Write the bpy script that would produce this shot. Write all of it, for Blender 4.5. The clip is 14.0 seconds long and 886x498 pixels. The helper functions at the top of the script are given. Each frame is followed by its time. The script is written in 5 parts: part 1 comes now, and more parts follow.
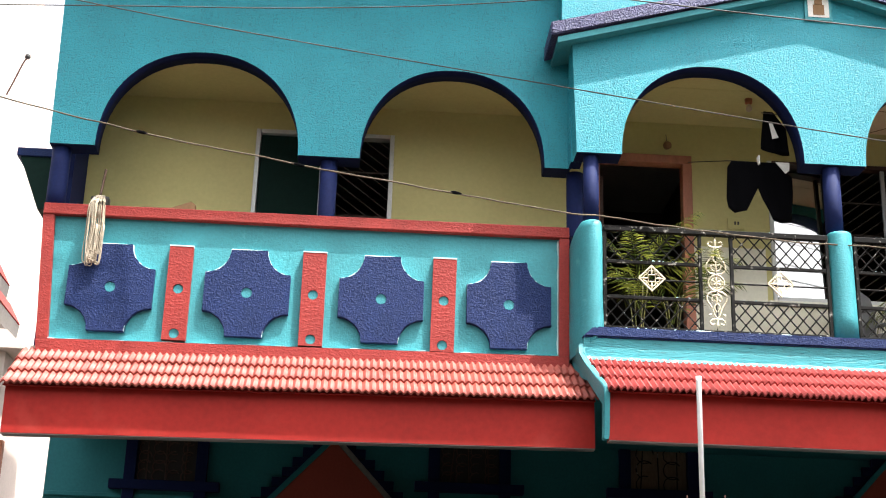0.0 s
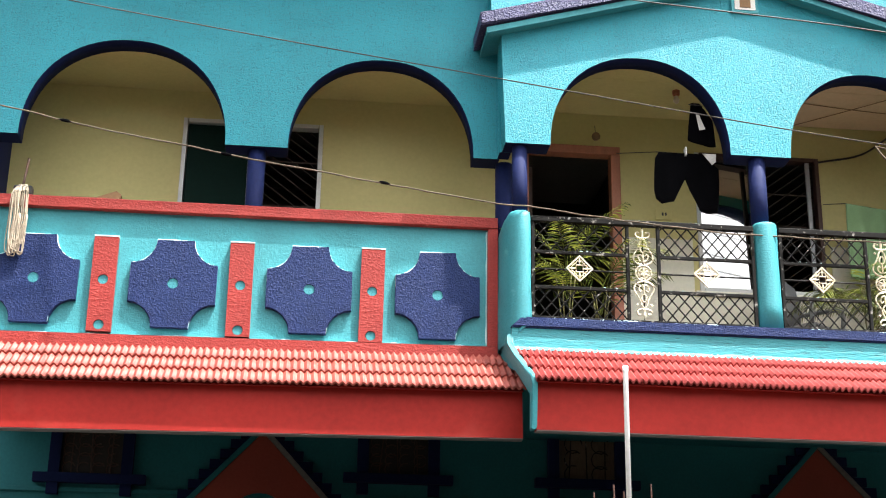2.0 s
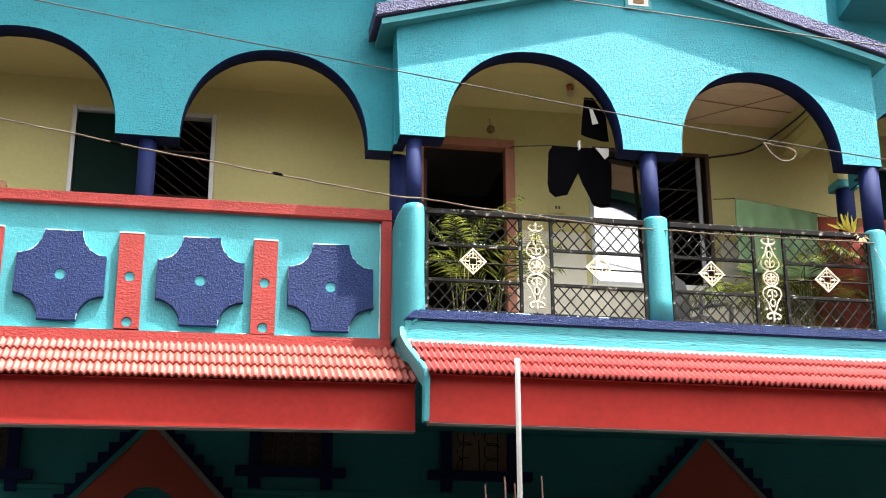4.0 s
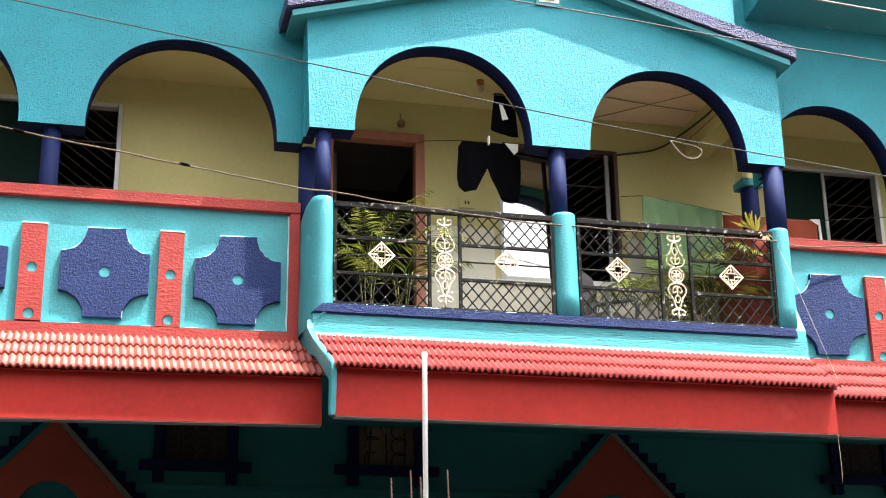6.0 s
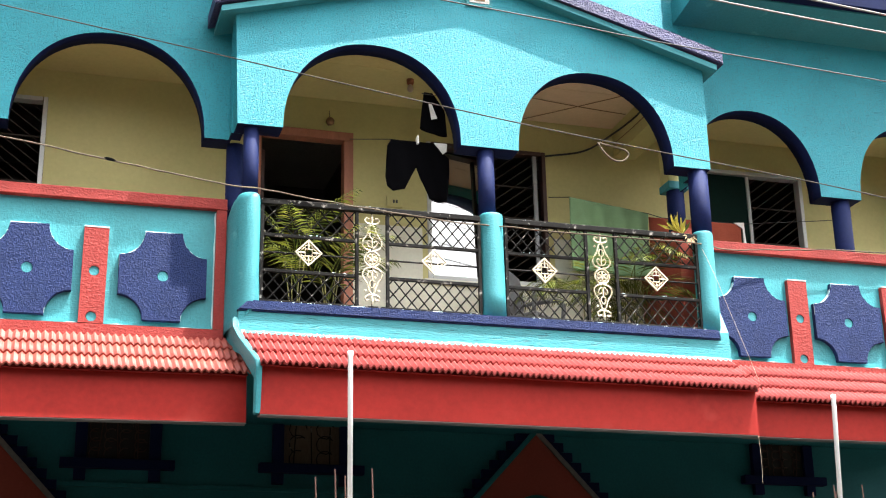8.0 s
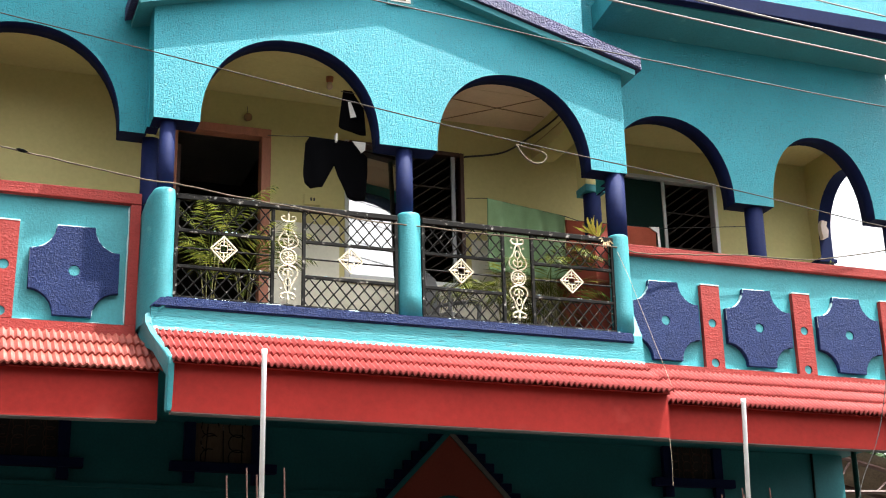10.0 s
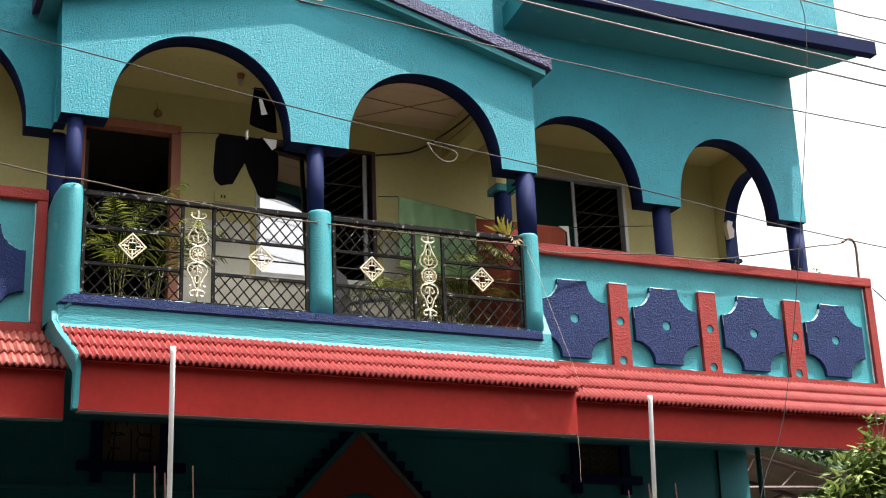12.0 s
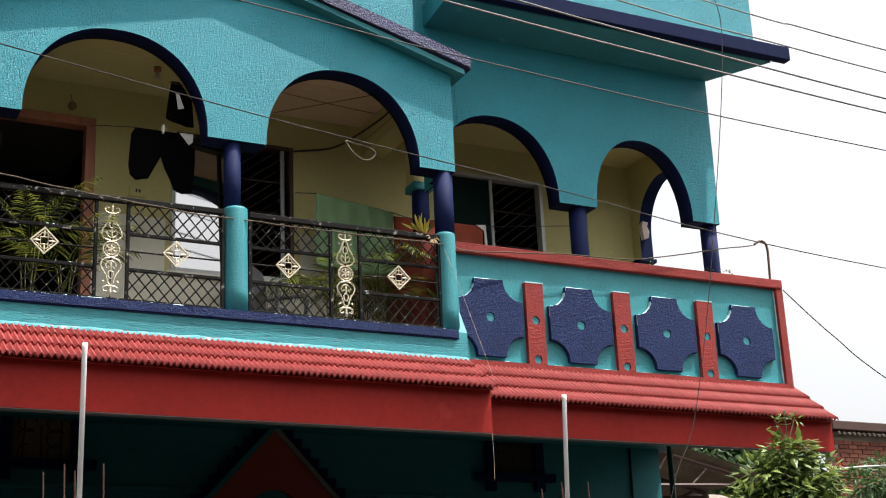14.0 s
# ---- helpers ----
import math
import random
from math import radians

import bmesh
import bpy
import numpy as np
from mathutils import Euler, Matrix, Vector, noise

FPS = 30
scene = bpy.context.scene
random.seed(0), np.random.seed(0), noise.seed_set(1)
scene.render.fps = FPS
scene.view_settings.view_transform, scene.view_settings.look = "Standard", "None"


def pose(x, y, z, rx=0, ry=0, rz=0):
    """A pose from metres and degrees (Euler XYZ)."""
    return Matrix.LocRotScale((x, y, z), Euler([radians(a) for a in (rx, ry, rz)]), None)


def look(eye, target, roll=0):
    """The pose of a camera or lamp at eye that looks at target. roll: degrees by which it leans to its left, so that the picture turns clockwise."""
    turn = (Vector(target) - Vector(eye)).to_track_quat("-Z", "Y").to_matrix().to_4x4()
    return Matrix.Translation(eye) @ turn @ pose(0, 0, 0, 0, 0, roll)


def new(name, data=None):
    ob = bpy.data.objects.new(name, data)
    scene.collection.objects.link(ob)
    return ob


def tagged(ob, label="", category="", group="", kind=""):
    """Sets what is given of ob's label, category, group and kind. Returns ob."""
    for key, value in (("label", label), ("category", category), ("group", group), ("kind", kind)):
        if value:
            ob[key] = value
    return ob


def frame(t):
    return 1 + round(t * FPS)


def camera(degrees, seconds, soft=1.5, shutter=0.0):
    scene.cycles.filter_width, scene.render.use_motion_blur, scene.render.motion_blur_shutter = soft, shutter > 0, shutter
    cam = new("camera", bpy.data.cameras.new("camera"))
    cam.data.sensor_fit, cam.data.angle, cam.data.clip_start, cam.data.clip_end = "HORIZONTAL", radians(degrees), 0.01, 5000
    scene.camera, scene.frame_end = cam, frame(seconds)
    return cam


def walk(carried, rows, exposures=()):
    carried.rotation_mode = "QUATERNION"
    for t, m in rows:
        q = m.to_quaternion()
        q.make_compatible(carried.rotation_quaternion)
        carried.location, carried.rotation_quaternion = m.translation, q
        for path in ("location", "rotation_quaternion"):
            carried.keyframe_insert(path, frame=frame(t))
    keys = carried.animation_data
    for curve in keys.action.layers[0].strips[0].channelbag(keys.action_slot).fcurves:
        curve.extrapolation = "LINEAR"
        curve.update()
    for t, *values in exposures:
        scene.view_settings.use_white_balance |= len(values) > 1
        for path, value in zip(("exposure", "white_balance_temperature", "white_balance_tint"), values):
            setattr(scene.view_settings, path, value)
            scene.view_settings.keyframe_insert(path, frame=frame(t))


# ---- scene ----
cam = camera(34.8, 14.0, soft=1.1)
METRES, EYE, TILT, LEAN, TURN = 8.0, 1.5, 0.0, 0.0, 0.0
PATH = [
    (0, (-4.036, -11.091, 1.778), (-3.945, -9.209, 2.449), 1.8),
    (0.5, (-4.031, -11.087, 1.798), (-3.93, -9.204, 2.466), 1.7),
    (1, (-4.004, -11.085, 1.789), (-3.886, -9.204, 2.457), 1.5),
    (1.5, (-4.003, -11.073, 1.788), (-3.857, -9.192, 2.452), 1.2),
    (2, (-3.991, -11.066, 1.776), (-3.806, -9.188, 2.438), 0.9),
    (2.5, (-3.984, -11.059, 1.778), (-3.762, -9.184, 2.437), 0.6),
    (3, (-3.974, -11.064, 1.795), (-3.715, -9.191, 2.448), 0.4),
    (5.3, (-3.93, -11.022, 1.791), (-3.52, -9.175, 2.44), -0.7),
    (5.5, (-3.929, -11.035, 1.788), (-3.507, -9.191, 2.435), -0.7),
    (6, (-3.917, -11.032, 1.772), (-3.467, -9.194, 2.418), -0.8),
    (6.5, (-3.925, -11.034, 1.789), (-3.45, -9.2, 2.43), -0.9),
    (7, (-3.915, -11.042, 1.787), (-3.415, -9.215, 2.427), -1.0),
    (7.5, (-3.909, -11.04, 1.78), (-3.387, -9.219, 2.422), -1.1),
    (8, (-3.904, -11.036, 1.774), (-3.357, -9.223, 2.417), -1.1),
    (10.3, (-3.888, -11.013, 1.781), (-3.215, -9.242, 2.421), -1.5),
    (10.5, (-3.883, -11.021, 1.777), (-3.2, -9.253, 2.417), -1.7),
    (11, (-3.892, -11.071, 1.77), (-3.18, -9.314, 2.409), -1.7),
    (11.5, (-3.881, -11.072, 1.757), (-3.141, -9.327, 2.395), -1.9),
    (12, (-3.884, -11.051, 1.752), (-3.112, -9.319, 2.389), -2.2),
    (12.5, (-3.871, -11.064, 1.762), (-3.057, -9.35, 2.393), -2.4),
    (13, (-3.875, -11.056, 1.761), (-3.031, -9.356, 2.391), -2.5),
    (13.5, (-3.881, -11.059, 1.77), (-3.016, -9.369, 2.398), -2.6),
    (14, (-3.878, -11.069, 1.781), (-3.001, -9.384, 2.406), -2.6),
]
walk(cam, [(t, look(eye, target, roll)) for t, eye, target, roll in PATH],
     [(0, 1.40), (2.5, 1.56), (5.5, 1.70), (8, 1.67), (10.5, 1.34), (11, 1.25), (12.5, 0.70), (14, 0.40)])

# ---- light ----
SUN = Vector((1.32, -1.0, 3.85)).normalized()
sun = new("sun", bpy.data.lights.new("sun", "SUN"))
sun.data.energy, sun.data.angle, sun.data.color = 5.0, radians(0.6), (1.0, 0.965, 0.91)
sun.matrix_world = look(SUN * 40, (0, 0, 0))
world = bpy.data.worlds.new("sky")
scene.world = world
world.use_nodes = True
wn = world.node_tree.nodes
sky = wn.new("ShaderNodeTexSky")
sky.sky_type, sky.sun_disc = "NISHITA", False
sky.sun_elevation, sky.sun_rotation = math.asin(SUN.z), math.atan2(SUN.x, SUN.y)
sky.air_density, sky.dust_density, sky.ozone_density = 1.0, 6.0, 1.0
haze = wn.new("ShaderNodeHueSaturation")
haze.inputs["Saturation"].default_value, haze.inputs["Value"].default_value = 0.12, 1.56
world.node_tree.links.new(sky.outputs[0], haze.inputs["Color"])
world.node_tree.links.new(haze.outputs[0], wn["Background"].inputs[0])
wn["Background"].inputs[1].default_value = 0.145


# ---- materials ----
def paint(name, color, rough=0.6, fine=60.0, coarse=3.0, vary=0.18, bump=0.25, depth=0.004, stretch=(1, 1, 1), stroke=0.0, metal=0.0, stain=None, patch=0.6, spec=0.4, per_object=0.0, marks=((16, 16, 120), (130, 130, 16)), crack=0.0, sparse=0.50):
    """A painted or plastered surface: two scales of tone, relief and brush strokes."""
    m = bpy.data.materials.new(name)
    m.use_nodes = True
    nt = m.node_tree
    N, L = nt.nodes, nt.links
    b = N["Principled BSDF"]
    b.inputs["Roughness"].default_value, b.inputs["Metallic"].default_value = rough, metal
    b.inputs["Specular IOR Level"].default_value = spec
    tc = N.new("ShaderNodeTexCoord")
    mp = N.new("ShaderNodeMapping")
    mp.inputs["Scale"].default_value = stretch
    L.new(tc.outputs["Object"], mp.inputs[0])

    def noise_at(scale, detail=4.0, src=mp):
        n = N.new("ShaderNodeTexNoise")
        n.inputs["Scale"].default_value, n.inputs["Detail"].default_value = scale, detail
        L.new(src.outputs[0], n.inputs["Vector"])
        return n
    small, big = noise_at(fine), noise_at(coarse, 3.0)
    add = N.new("ShaderNodeMath")
    add.operation = "ADD"
    L.new(small.outputs[0], add.inputs[0])
    L.new(big.outputs[0], add.inputs[1])
    ramp = N.new("ShaderNodeMapRange")
    ramp.inputs[1].default_value, ramp.inputs[2].default_value = 0.65, 1.35
    ramp.inputs[3].default_value, ramp.inputs[4].default_value = 1.0 - vary, 1.0 + vary
    L.new(add.outputs[0], ramp.inputs[0])
    tone = N.new("ShaderNodeVectorMath")
    tone.operation = "SCALE"
    tone.inputs[0].default_value = color
    L.new(ramp.outputs[0], tone.inputs["Scale"])
    out = tone.outputs[0]
    if per_object:
        info = N.new("ShaderNodeObjectInfo")
        pr = N.new("ShaderNodeMapRange")
        pr.inputs[3].default_value, pr.inputs[4].default_value = 1.0 - per_object, 1.0 + per_object
        L.new(info.outputs["Random"], pr.inputs[0])
        po = N.new("ShaderNodeVectorMath")
        po.operation = "SCALE"
        L.new(out, po.inputs[0])
        L.new(pr.outputs[0], po.inputs["Scale"])
        out = po.outputs[0]
    if stain:
        sn = noise_at(coarse * 1.9, 6.0)
        sr = N.new("ShaderNodeMapRange")
        sr.inputs[1].default_value, sr.inputs[2].default_value = patch, patch + 0.12
        L.new(sn.outputs[0], sr.inputs[0])
        mx = N.new("ShaderNodeMix")
        mx.data_type = "RGBA"
        mx.inputs[7].default_value = (*stain, 1)
        L.new(sr.outputs[0], mx.inputs[0])
        L.new(out, mx.inputs[6])
        out = mx.outputs[2]
    height = small.outputs[0]
    if stroke:
        # trowel marks: ridges that run upright in some patches and level in others
        hs = []
        for sc in marks:
            mm = N.new("ShaderNodeMapping")
            mm.inputs["Scale"].default_value = sc
            L.new(tc.outputs["Object"], mm.inputs[0])
            k = noise_at(1.0, 2.0, mm)
            r = N.new("ShaderNodeMapRange")
            r.inputs[1].default_value, r.inputs[2].default_value = sparse, sparse + 0.14
            L.new(k.outputs[0], r.inputs[0])
            hs.append(r)
        pick = noise_at(26.0, 3.0)
        pr2 = N.new("ShaderNodeMapRange")
        pr2.inputs[1].default_value, pr2.inputs[2].default_value = 0.35, 0.65
        L.new(pick.outputs[0], pr2.inputs[0])
        mix = N.new("ShaderNodeMix")
        L.new(pr2.outputs[0], mix.inputs[0])
        L.new(hs[0].outputs[0], mix.inputs[2])
        L.new(hs[1].outputs[0], mix.inputs[3])
        tot = N.new("ShaderNodeMath")
        tot.operation = "MULTIPLY_ADD"
        tot.inputs[1].default_value = stroke
        L.new(mix.outputs[0], tot.inputs[0])
        L.new(small.outputs[0], tot.inputs[2])
        height = tot.outputs[0]
        if crack:
            # the marks are grooves, in which the paint is darker
            tot.inputs[1].default_value = -stroke
            dim = N.new("ShaderNodeMapRange")
            dim.inputs[3].default_value, dim.inputs[4].default_value = 1.0, 1.0 - crack
            L.new(mix.outputs[0], dim.inputs[0])
            cm = N.new("ShaderNodeVectorMath")
            cm.operation = "SCALE"
            L.new(out, cm.inputs[0])
            L.new(dim.outputs[0], cm.inputs["Scale"])
            out = cm.outputs[0]
    L.new(out, b.inputs["Base Color"])
    bp = N.new("ShaderNodeBump")
    bp.inputs["Strength"].default_value, bp.inputs["Distance"].default_value = bump, depth
    L.new(height, bp.inputs["Height"])
    L.new(bp.outputs[0], b.inputs["Normal"])
    return m


def glass(name, color, rough=0.03):
    m = bpy.data.materials.new(name)
    m.use_nodes = True
    b = m.node_tree.nodes["Principled BSDF"]
    b.inputs["Base Color"].default_value = (*color, 1)
    b.inputs["Roughness"].default_value, b.inputs["IOR"].default_value = rough, 2.5
    b.inputs["Specular IOR Level"].default_value = 1.0
    b.inputs["Coat Weight"].default_value, b.inputs["Coat Roughness"].default_value = 1.0, 0.02
    return m


TEAL = (0.013, 0.240, 0.298)
M_STUCCO = paint("turquoise_stucco", TEAL, 0.55, 70, 2.0, 0.14, 0.5, 0.012, stroke=1.2, spec=0.40, marks=((22, 22, 130), (140, 140, 20)), crack=0.27, sparse=0.545)
M_TEAL = paint("turquoise_paint", (0.035, 0.240, 0.272), 0.55, 45, 2.6, 0.14, 0.35, 0.008, stroke=0.25, spec=0.38, stain=(0.12, 0.40, 0.43), patch=0.68)
M_TEAL_R = paint("turquoise_rough_paint", (0.034, 0.255, 0.290), 0.55, 40, 3.0, 0.16, 0.45, 0.010, stretch=(0.35, 1, 2.2), stroke=0.7, spec=0.4, marks=((7, 7, 50), (14, 14, 80)), crack=0.45, sparse=0.58, stain=(0.12, 0.38, 0.41), patch=0.66)
M_NAVY = paint("navy_rough_paint", (0.008, 0.020, 0.082), 0.6, 50, 4.0, 0.22, 0.4, 0.013, stroke=1.2, spec=0.17, marks=((34, 34, 120), (110, 110, 40)))
# greyer navy copy with the sun on the gable roof put into its colour
M_NAVY_SUN = paint("dusty_navy_roof_paint", (0.040, 0.042, 0.115), 0.6, 60, 5.0, 0.28, 0.9, 0.016, stroke=1.0, spec=0.4, marks=((34, 34, 60), (60, 60, 34)))
M_NAVY_S = paint("navy_smooth_paint", (0.006, 0.012, 0.058), 0.7, 40, 3.0, 0.18, 0.25, 0.003, spec=0.14)
M_RED = paint("red_rough_paint", (0.245, 0.026, 0.021), 0.6, 45, 4.0, 0.18, 0.35, 0.010, stroke=0.7, spec=0.25, marks=((14, 14, 60), (40, 40, 60)))
M_FASCIA = paint("red_smooth_paint", (0.272, 0.016, 0.012), 0.6, 20, 1.3, 0.16, 0.15, 0.003, spec=0.15, stain=(0.31, 0.030, 0.022), patch=0.62)
M_TILE = paint("red_roof_tile", (0.30, 0.060, 0.043), 0.55, 40, 5.0, 0.16, 0.35, 0.004, stain=(0.40, 0.11, 0.075), patch=0.66, per_object=0.10, spec=0.45)
M_TILE_B = paint("crimson_roof_tile", (0.31, 0.043, 0.039), 0.58, 40, 5.0, 0.18, 0.35, 0.004, stain=(0.38, 0.12, 0.11), patch=0.63, per_object=0.10, spec=0.32)
M_SHUTTER = paint("dark_green_shutter_paint", (0.004, 0.018, 0.014), 0.7, 30, 2, 0.15, 0.1, 0.002, spec=0.1)
M_CREAM = paint("cream_wall_paint", (0.53, 0.47, 0.205), 0.7, 30, 1.2, 0.07, 0.12, 0.003, spec=0.3)
M_TAN = paint("olive_tan_ceiling_paint", (0.52, 0.45, 0.21), 0.75, 30, 1.4, 0.08, 0.12, 0.003, spec=0.2)
M_CEIL = paint("pinkish_ceiling_paint", (0.66, 0.49, 0.34), 0.75, 30, 1.4, 0.08, 0.12, 0.003, spec=0.2)
# white for bare primer and splashes, and for sunlight painted on upward ledges
M_PRIMER_SUN = paint("white_primer_edge", (0.46, 0.63, 0.65), 0.7, 60, 14, 0.2, 0.6, 0.006)
# pale flecks: specks of paint, and sunlit glints put into the colour
M_METAL = paint("black_railing_paint", (0.006, 0.0055, 0.005), 0.7, 80, 12, 0.3, 0.3, 0.002, stain=(0.32, 0.30, 0.27), patch=0.61, spec=0.12)
M_GOLD = paint("cream_gold_cast_iron", (0.58, 0.52, 0.38), 0.45, 90, 20, 0.2, 0.3, 0.002, metal=0.25)
M_WOOD = paint("pinkish_door_wood", (0.40, 0.15, 0.09), 0.5, 40, 3.0, 0.2, 0.3, 0.003, stretch=(6, 6, 0.7))
M_WHITE = paint("white_aluminium", (0.52, 0.52, 0.50), 0.35, 50, 5, 0.08, 0.1, 0.001, metal=0.1)
# darker navy copy that puts the shade of the arch undersides into colour
M_NAVY_SHADE = paint("dark_navy_arch_paint", (0.006, 0.011, 0.046), 0.75, 40, 3.0, 0.15, 0.25, 0.003, spec=0.08)
# darker turquoise copy that puts the shade under the balcony into the paint
M_TEAL_SHADE = paint("deep_teal_paint", (0.014, 0.135, 0.150), 0.65, 40, 2.0, 0.15, 0.2, 0.004, spec=0.25)
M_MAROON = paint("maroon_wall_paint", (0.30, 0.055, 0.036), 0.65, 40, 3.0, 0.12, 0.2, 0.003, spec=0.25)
M_DADO = paint("pale_grey_dado_paint", (0.68, 0.65, 0.54), 0.6, 40, 2.0, 0.08, 0.1, 0.002, spec=0.3)
M_PIPE = paint("white_pvc", (0.80, 0.80, 0.79), 0.35, 40, 4, 0.06, 0.1, 0.001)
M_GLASS = glass("dark_green_glass", (0.006, 0.018, 0.014))
# near-black colour that stands in for the darkness indoors
M_ROOM_SHADE = paint("dim_room_plaster", (0.03, 0.027, 0.024), 0.8, 20, 2, 0.15, 0.1, 0.002)
M_GRILL = paint("dark_brown_grille", (0.06, 0.027, 0.020), 0.55, 60, 6, 0.2, 0.2, 0.001)
M_BAR = paint("dull_window_bar_paint", (0.042, 0.032, 0.027), 0.7, 60, 6, 0.2, 0.2, 0.001, spec=0.1)
M_BLACK = paint("black_cloth", (0.0015, 0.0015, 0.002), 0.95, 120, 9, 0.25, 0.4, 0.003, spec=0.03)
M_LINEN = paint("pale_cloth", (0.66, 0.64, 0.60), 0.9, 120, 9, 0.12, 0.4, 0.003, spec=0.1)
M_TOWEL = paint("green_towel_cloth", (0.19, 0.30, 0.155), 0.95, 140, 6, 0.14, 0.5, 0.004, spec=0.1)
M_BROWN = paint("rust_red_cloth", (0.27, 0.062, 0.035), 0.9, 140, 6, 0.16, 0.5, 0.004, spec=0.1)
M_ROPE = paint("off_white_cotton", (0.40, 0.34, 0.26), 0.9, 150, 30, 0.25, 0.5, 0.003, spec=0.1)
M_CARD = paint("brown_cardboard", (0.22, 0.125, 0.06), 0.85, 40, 6, 0.15, 0.2, 0.002)
M_CABLE = paint("dark_cable", (0.03, 0.028, 0.027), 0.6, 50, 6, 0.2, 0.1, 0.001)
M_WIRE = paint("grey_cable", (0.065, 0.060, 0.055), 0.8, 50, 6, 0.2, 0.1, 0.001, spec=0.1)
M_PALE = paint("pale_grey_cable", (0.22, 0.21, 0.20), 0.7, 50, 6, 0.2, 0.1, 0.001, spec=0.2)
M_TWINE = paint("weathered_rope_cable", (0.11, 0.09, 0.066), 0.9, 80, 9, 0.3, 0.4, 0.002, spec=0.1)
M_STEEL = paint("rusty_steel", (0.12, 0.07, 0.05), 0.7, 80, 12, 0.3, 0.4, 0.002, metal=0.3)
M_PLASTIC = paint("grey_plastic", (0.30, 0.30, 0.32), 0.4, 40, 4, 0.1, 0.05, 0.001)
M_CHAIR = paint("dark_grey_plastic", (0.15, 0.15, 0.155), 0.4, 40, 4, 0.12, 0.05, 0.001)
M_POT = paint("terracotta_pot", (0.34, 0.12, 0.06), 0.8, 40, 6, 0.2, 0.3, 0.003)
M_ASPHALT = paint("dusty_road", (0.045, 0.041, 0.036), 0.9, 30, 0.6, 0.25, 0.4, 0.01, spec=0.2)
M_PINK = paint("pale_pink_plaster", (0.68, 0.56, 0.50), 0.8, 30, 1.5, 0.08, 0.2, 0.004, spec=0.2)
M_CONC = paint("grey_concrete", (0.17, 0.16, 0.15), 0.9, 30, 2, 0.2, 0.3, 0.006, spec=0.2)
M_FLOOR = paint("pale_cement_floor", (0.46, 0.42, 0.36), 0.7, 30, 2, 0.15, 0.15, 0.003, spec=0.3)
M_BRICK = paint("red_brick", (0.18, 0.066, 0.045), 0.9, 50, 9, 0.25, 0.5, 0.006, per_object=0.25, spec=0.2)
M_MORTAR = paint("grey_mortar", (0.20, 0.165, 0.13), 0.95, 50, 5, 0.2, 0.5, 0.006, spec=0.2)
M_SHEET = paint("weathered_asbestos_sheet", (0.14, 0.115, 0.09), 0.9, 30, 2, 0.3, 0.3, 0.004, spec=0.2)
M_GREENPOLE = paint("dark_green_pipe_paint", (0.012, 0.085, 0.07), 0.5, 40, 4, 0.2, 0.1, 0.001)
M_BARK = paint("brown_bark", (0.13, 0.09, 0.06), 0.9, 50, 6, 0.3, 0.6, 0.01, stretch=(1, 1, 0.3))
M_GLOBE = paint("frosted_bulb", (0.55, 0.42, 0.34), 0.3, 40, 4, 0.1, 0.05, 0.001)


def leafy(name, low, high, rough=0.45):
    m = bpy.data.materials.new(name)
    m.use_nodes = True
    N, L = m.node_tree.nodes, m.node_tree.links
    b = N["Principled BSDF"]
    g = N.new("ShaderNodeNewGeometry")
    r = N.new("ShaderNodeValToRGB")
    r.color_ramp.elements[0].color, r.color_ramp.elements[1].color = (*low, 1), (*high, 1)
    L.new(g.outputs["Random Per Island"], r.inputs[0])
    L.new(r.outputs[0], b.inputs["Base Color"])
    b.inputs["Roughness"].default_value = rough
    b.inputs["Specular IOR Level"].default_value = 0.25
    t = N.new("ShaderNodeBsdfTranslucent")
    L.new(r.outputs[0], t.inputs[0])
    mx = N.new("ShaderNodeMixShader")
    mx.inputs[0].default_value = 0.3
    L.new(b.outputs[0], mx.inputs[1])
    L.new(t.outputs[0], mx.inputs[2])
    L.new(mx.outputs[0], N["Material Output"].inputs[0])
    return m


M_PALM = leafy("palm_leaf", (0.018, 0.04, 0.009), (0.25, 0.27, 0.04))
M_PALM_Y = leafy("yellowed_palm_leaf", (0.34, 0.29, 0.04), (0.52, 0.45, 0.10))
M_STRAW = paint("dry_straw_leaf", (0.42, 0.33, 0.20), 0.8, 60, 9, 0.25, 0.3, 0.002, spec=0.1)
M_CANE = paint("yellow_green_cane", (0.13, 0.12, 0.035), 0.5, 40, 9, 0.25, 0.2, 0.002, stretch=(1, 1, 4))
M_LEAF = leafy("broad_leaf", (0.012, 0.035, 0.007), (0.27, 0.34, 0.09), 0.4)
M_YOUNG = leafy("young_mango_leaf", (0.20, 0.035, 0.025), (0.42, 0.12, 0.07))
M_FAR = leafy("distant_leaf", (0.03, 0.07, 0.02), (0.09, 0.15, 0.05))


# ---- mesh helpers ----
def mesh_of(name, bm, mats, smooth=False):
    me = bpy.data.meshes.new(name)
    bmesh.ops.recalc_face_normals(bm, faces=bm.faces)
    bm.to_mesh(me)
    bm.free()
    for m in (mats if isinstance(mats, (list, tuple)) else [mats]):
        me.materials.append(m)
    if smooth:
        for p in me.polygons:
            p.use_smooth = True
    return me


def part(name, bm, mats, parent=None, label="", smooth=False):
    ob = new(name, mesh_of(name, bm, mats, smooth))
    if parent:
        ob.parent = parent
        ob.matrix_parent_inverse = parent.matrix_basis.inverted()
    return tagged(ob, label)


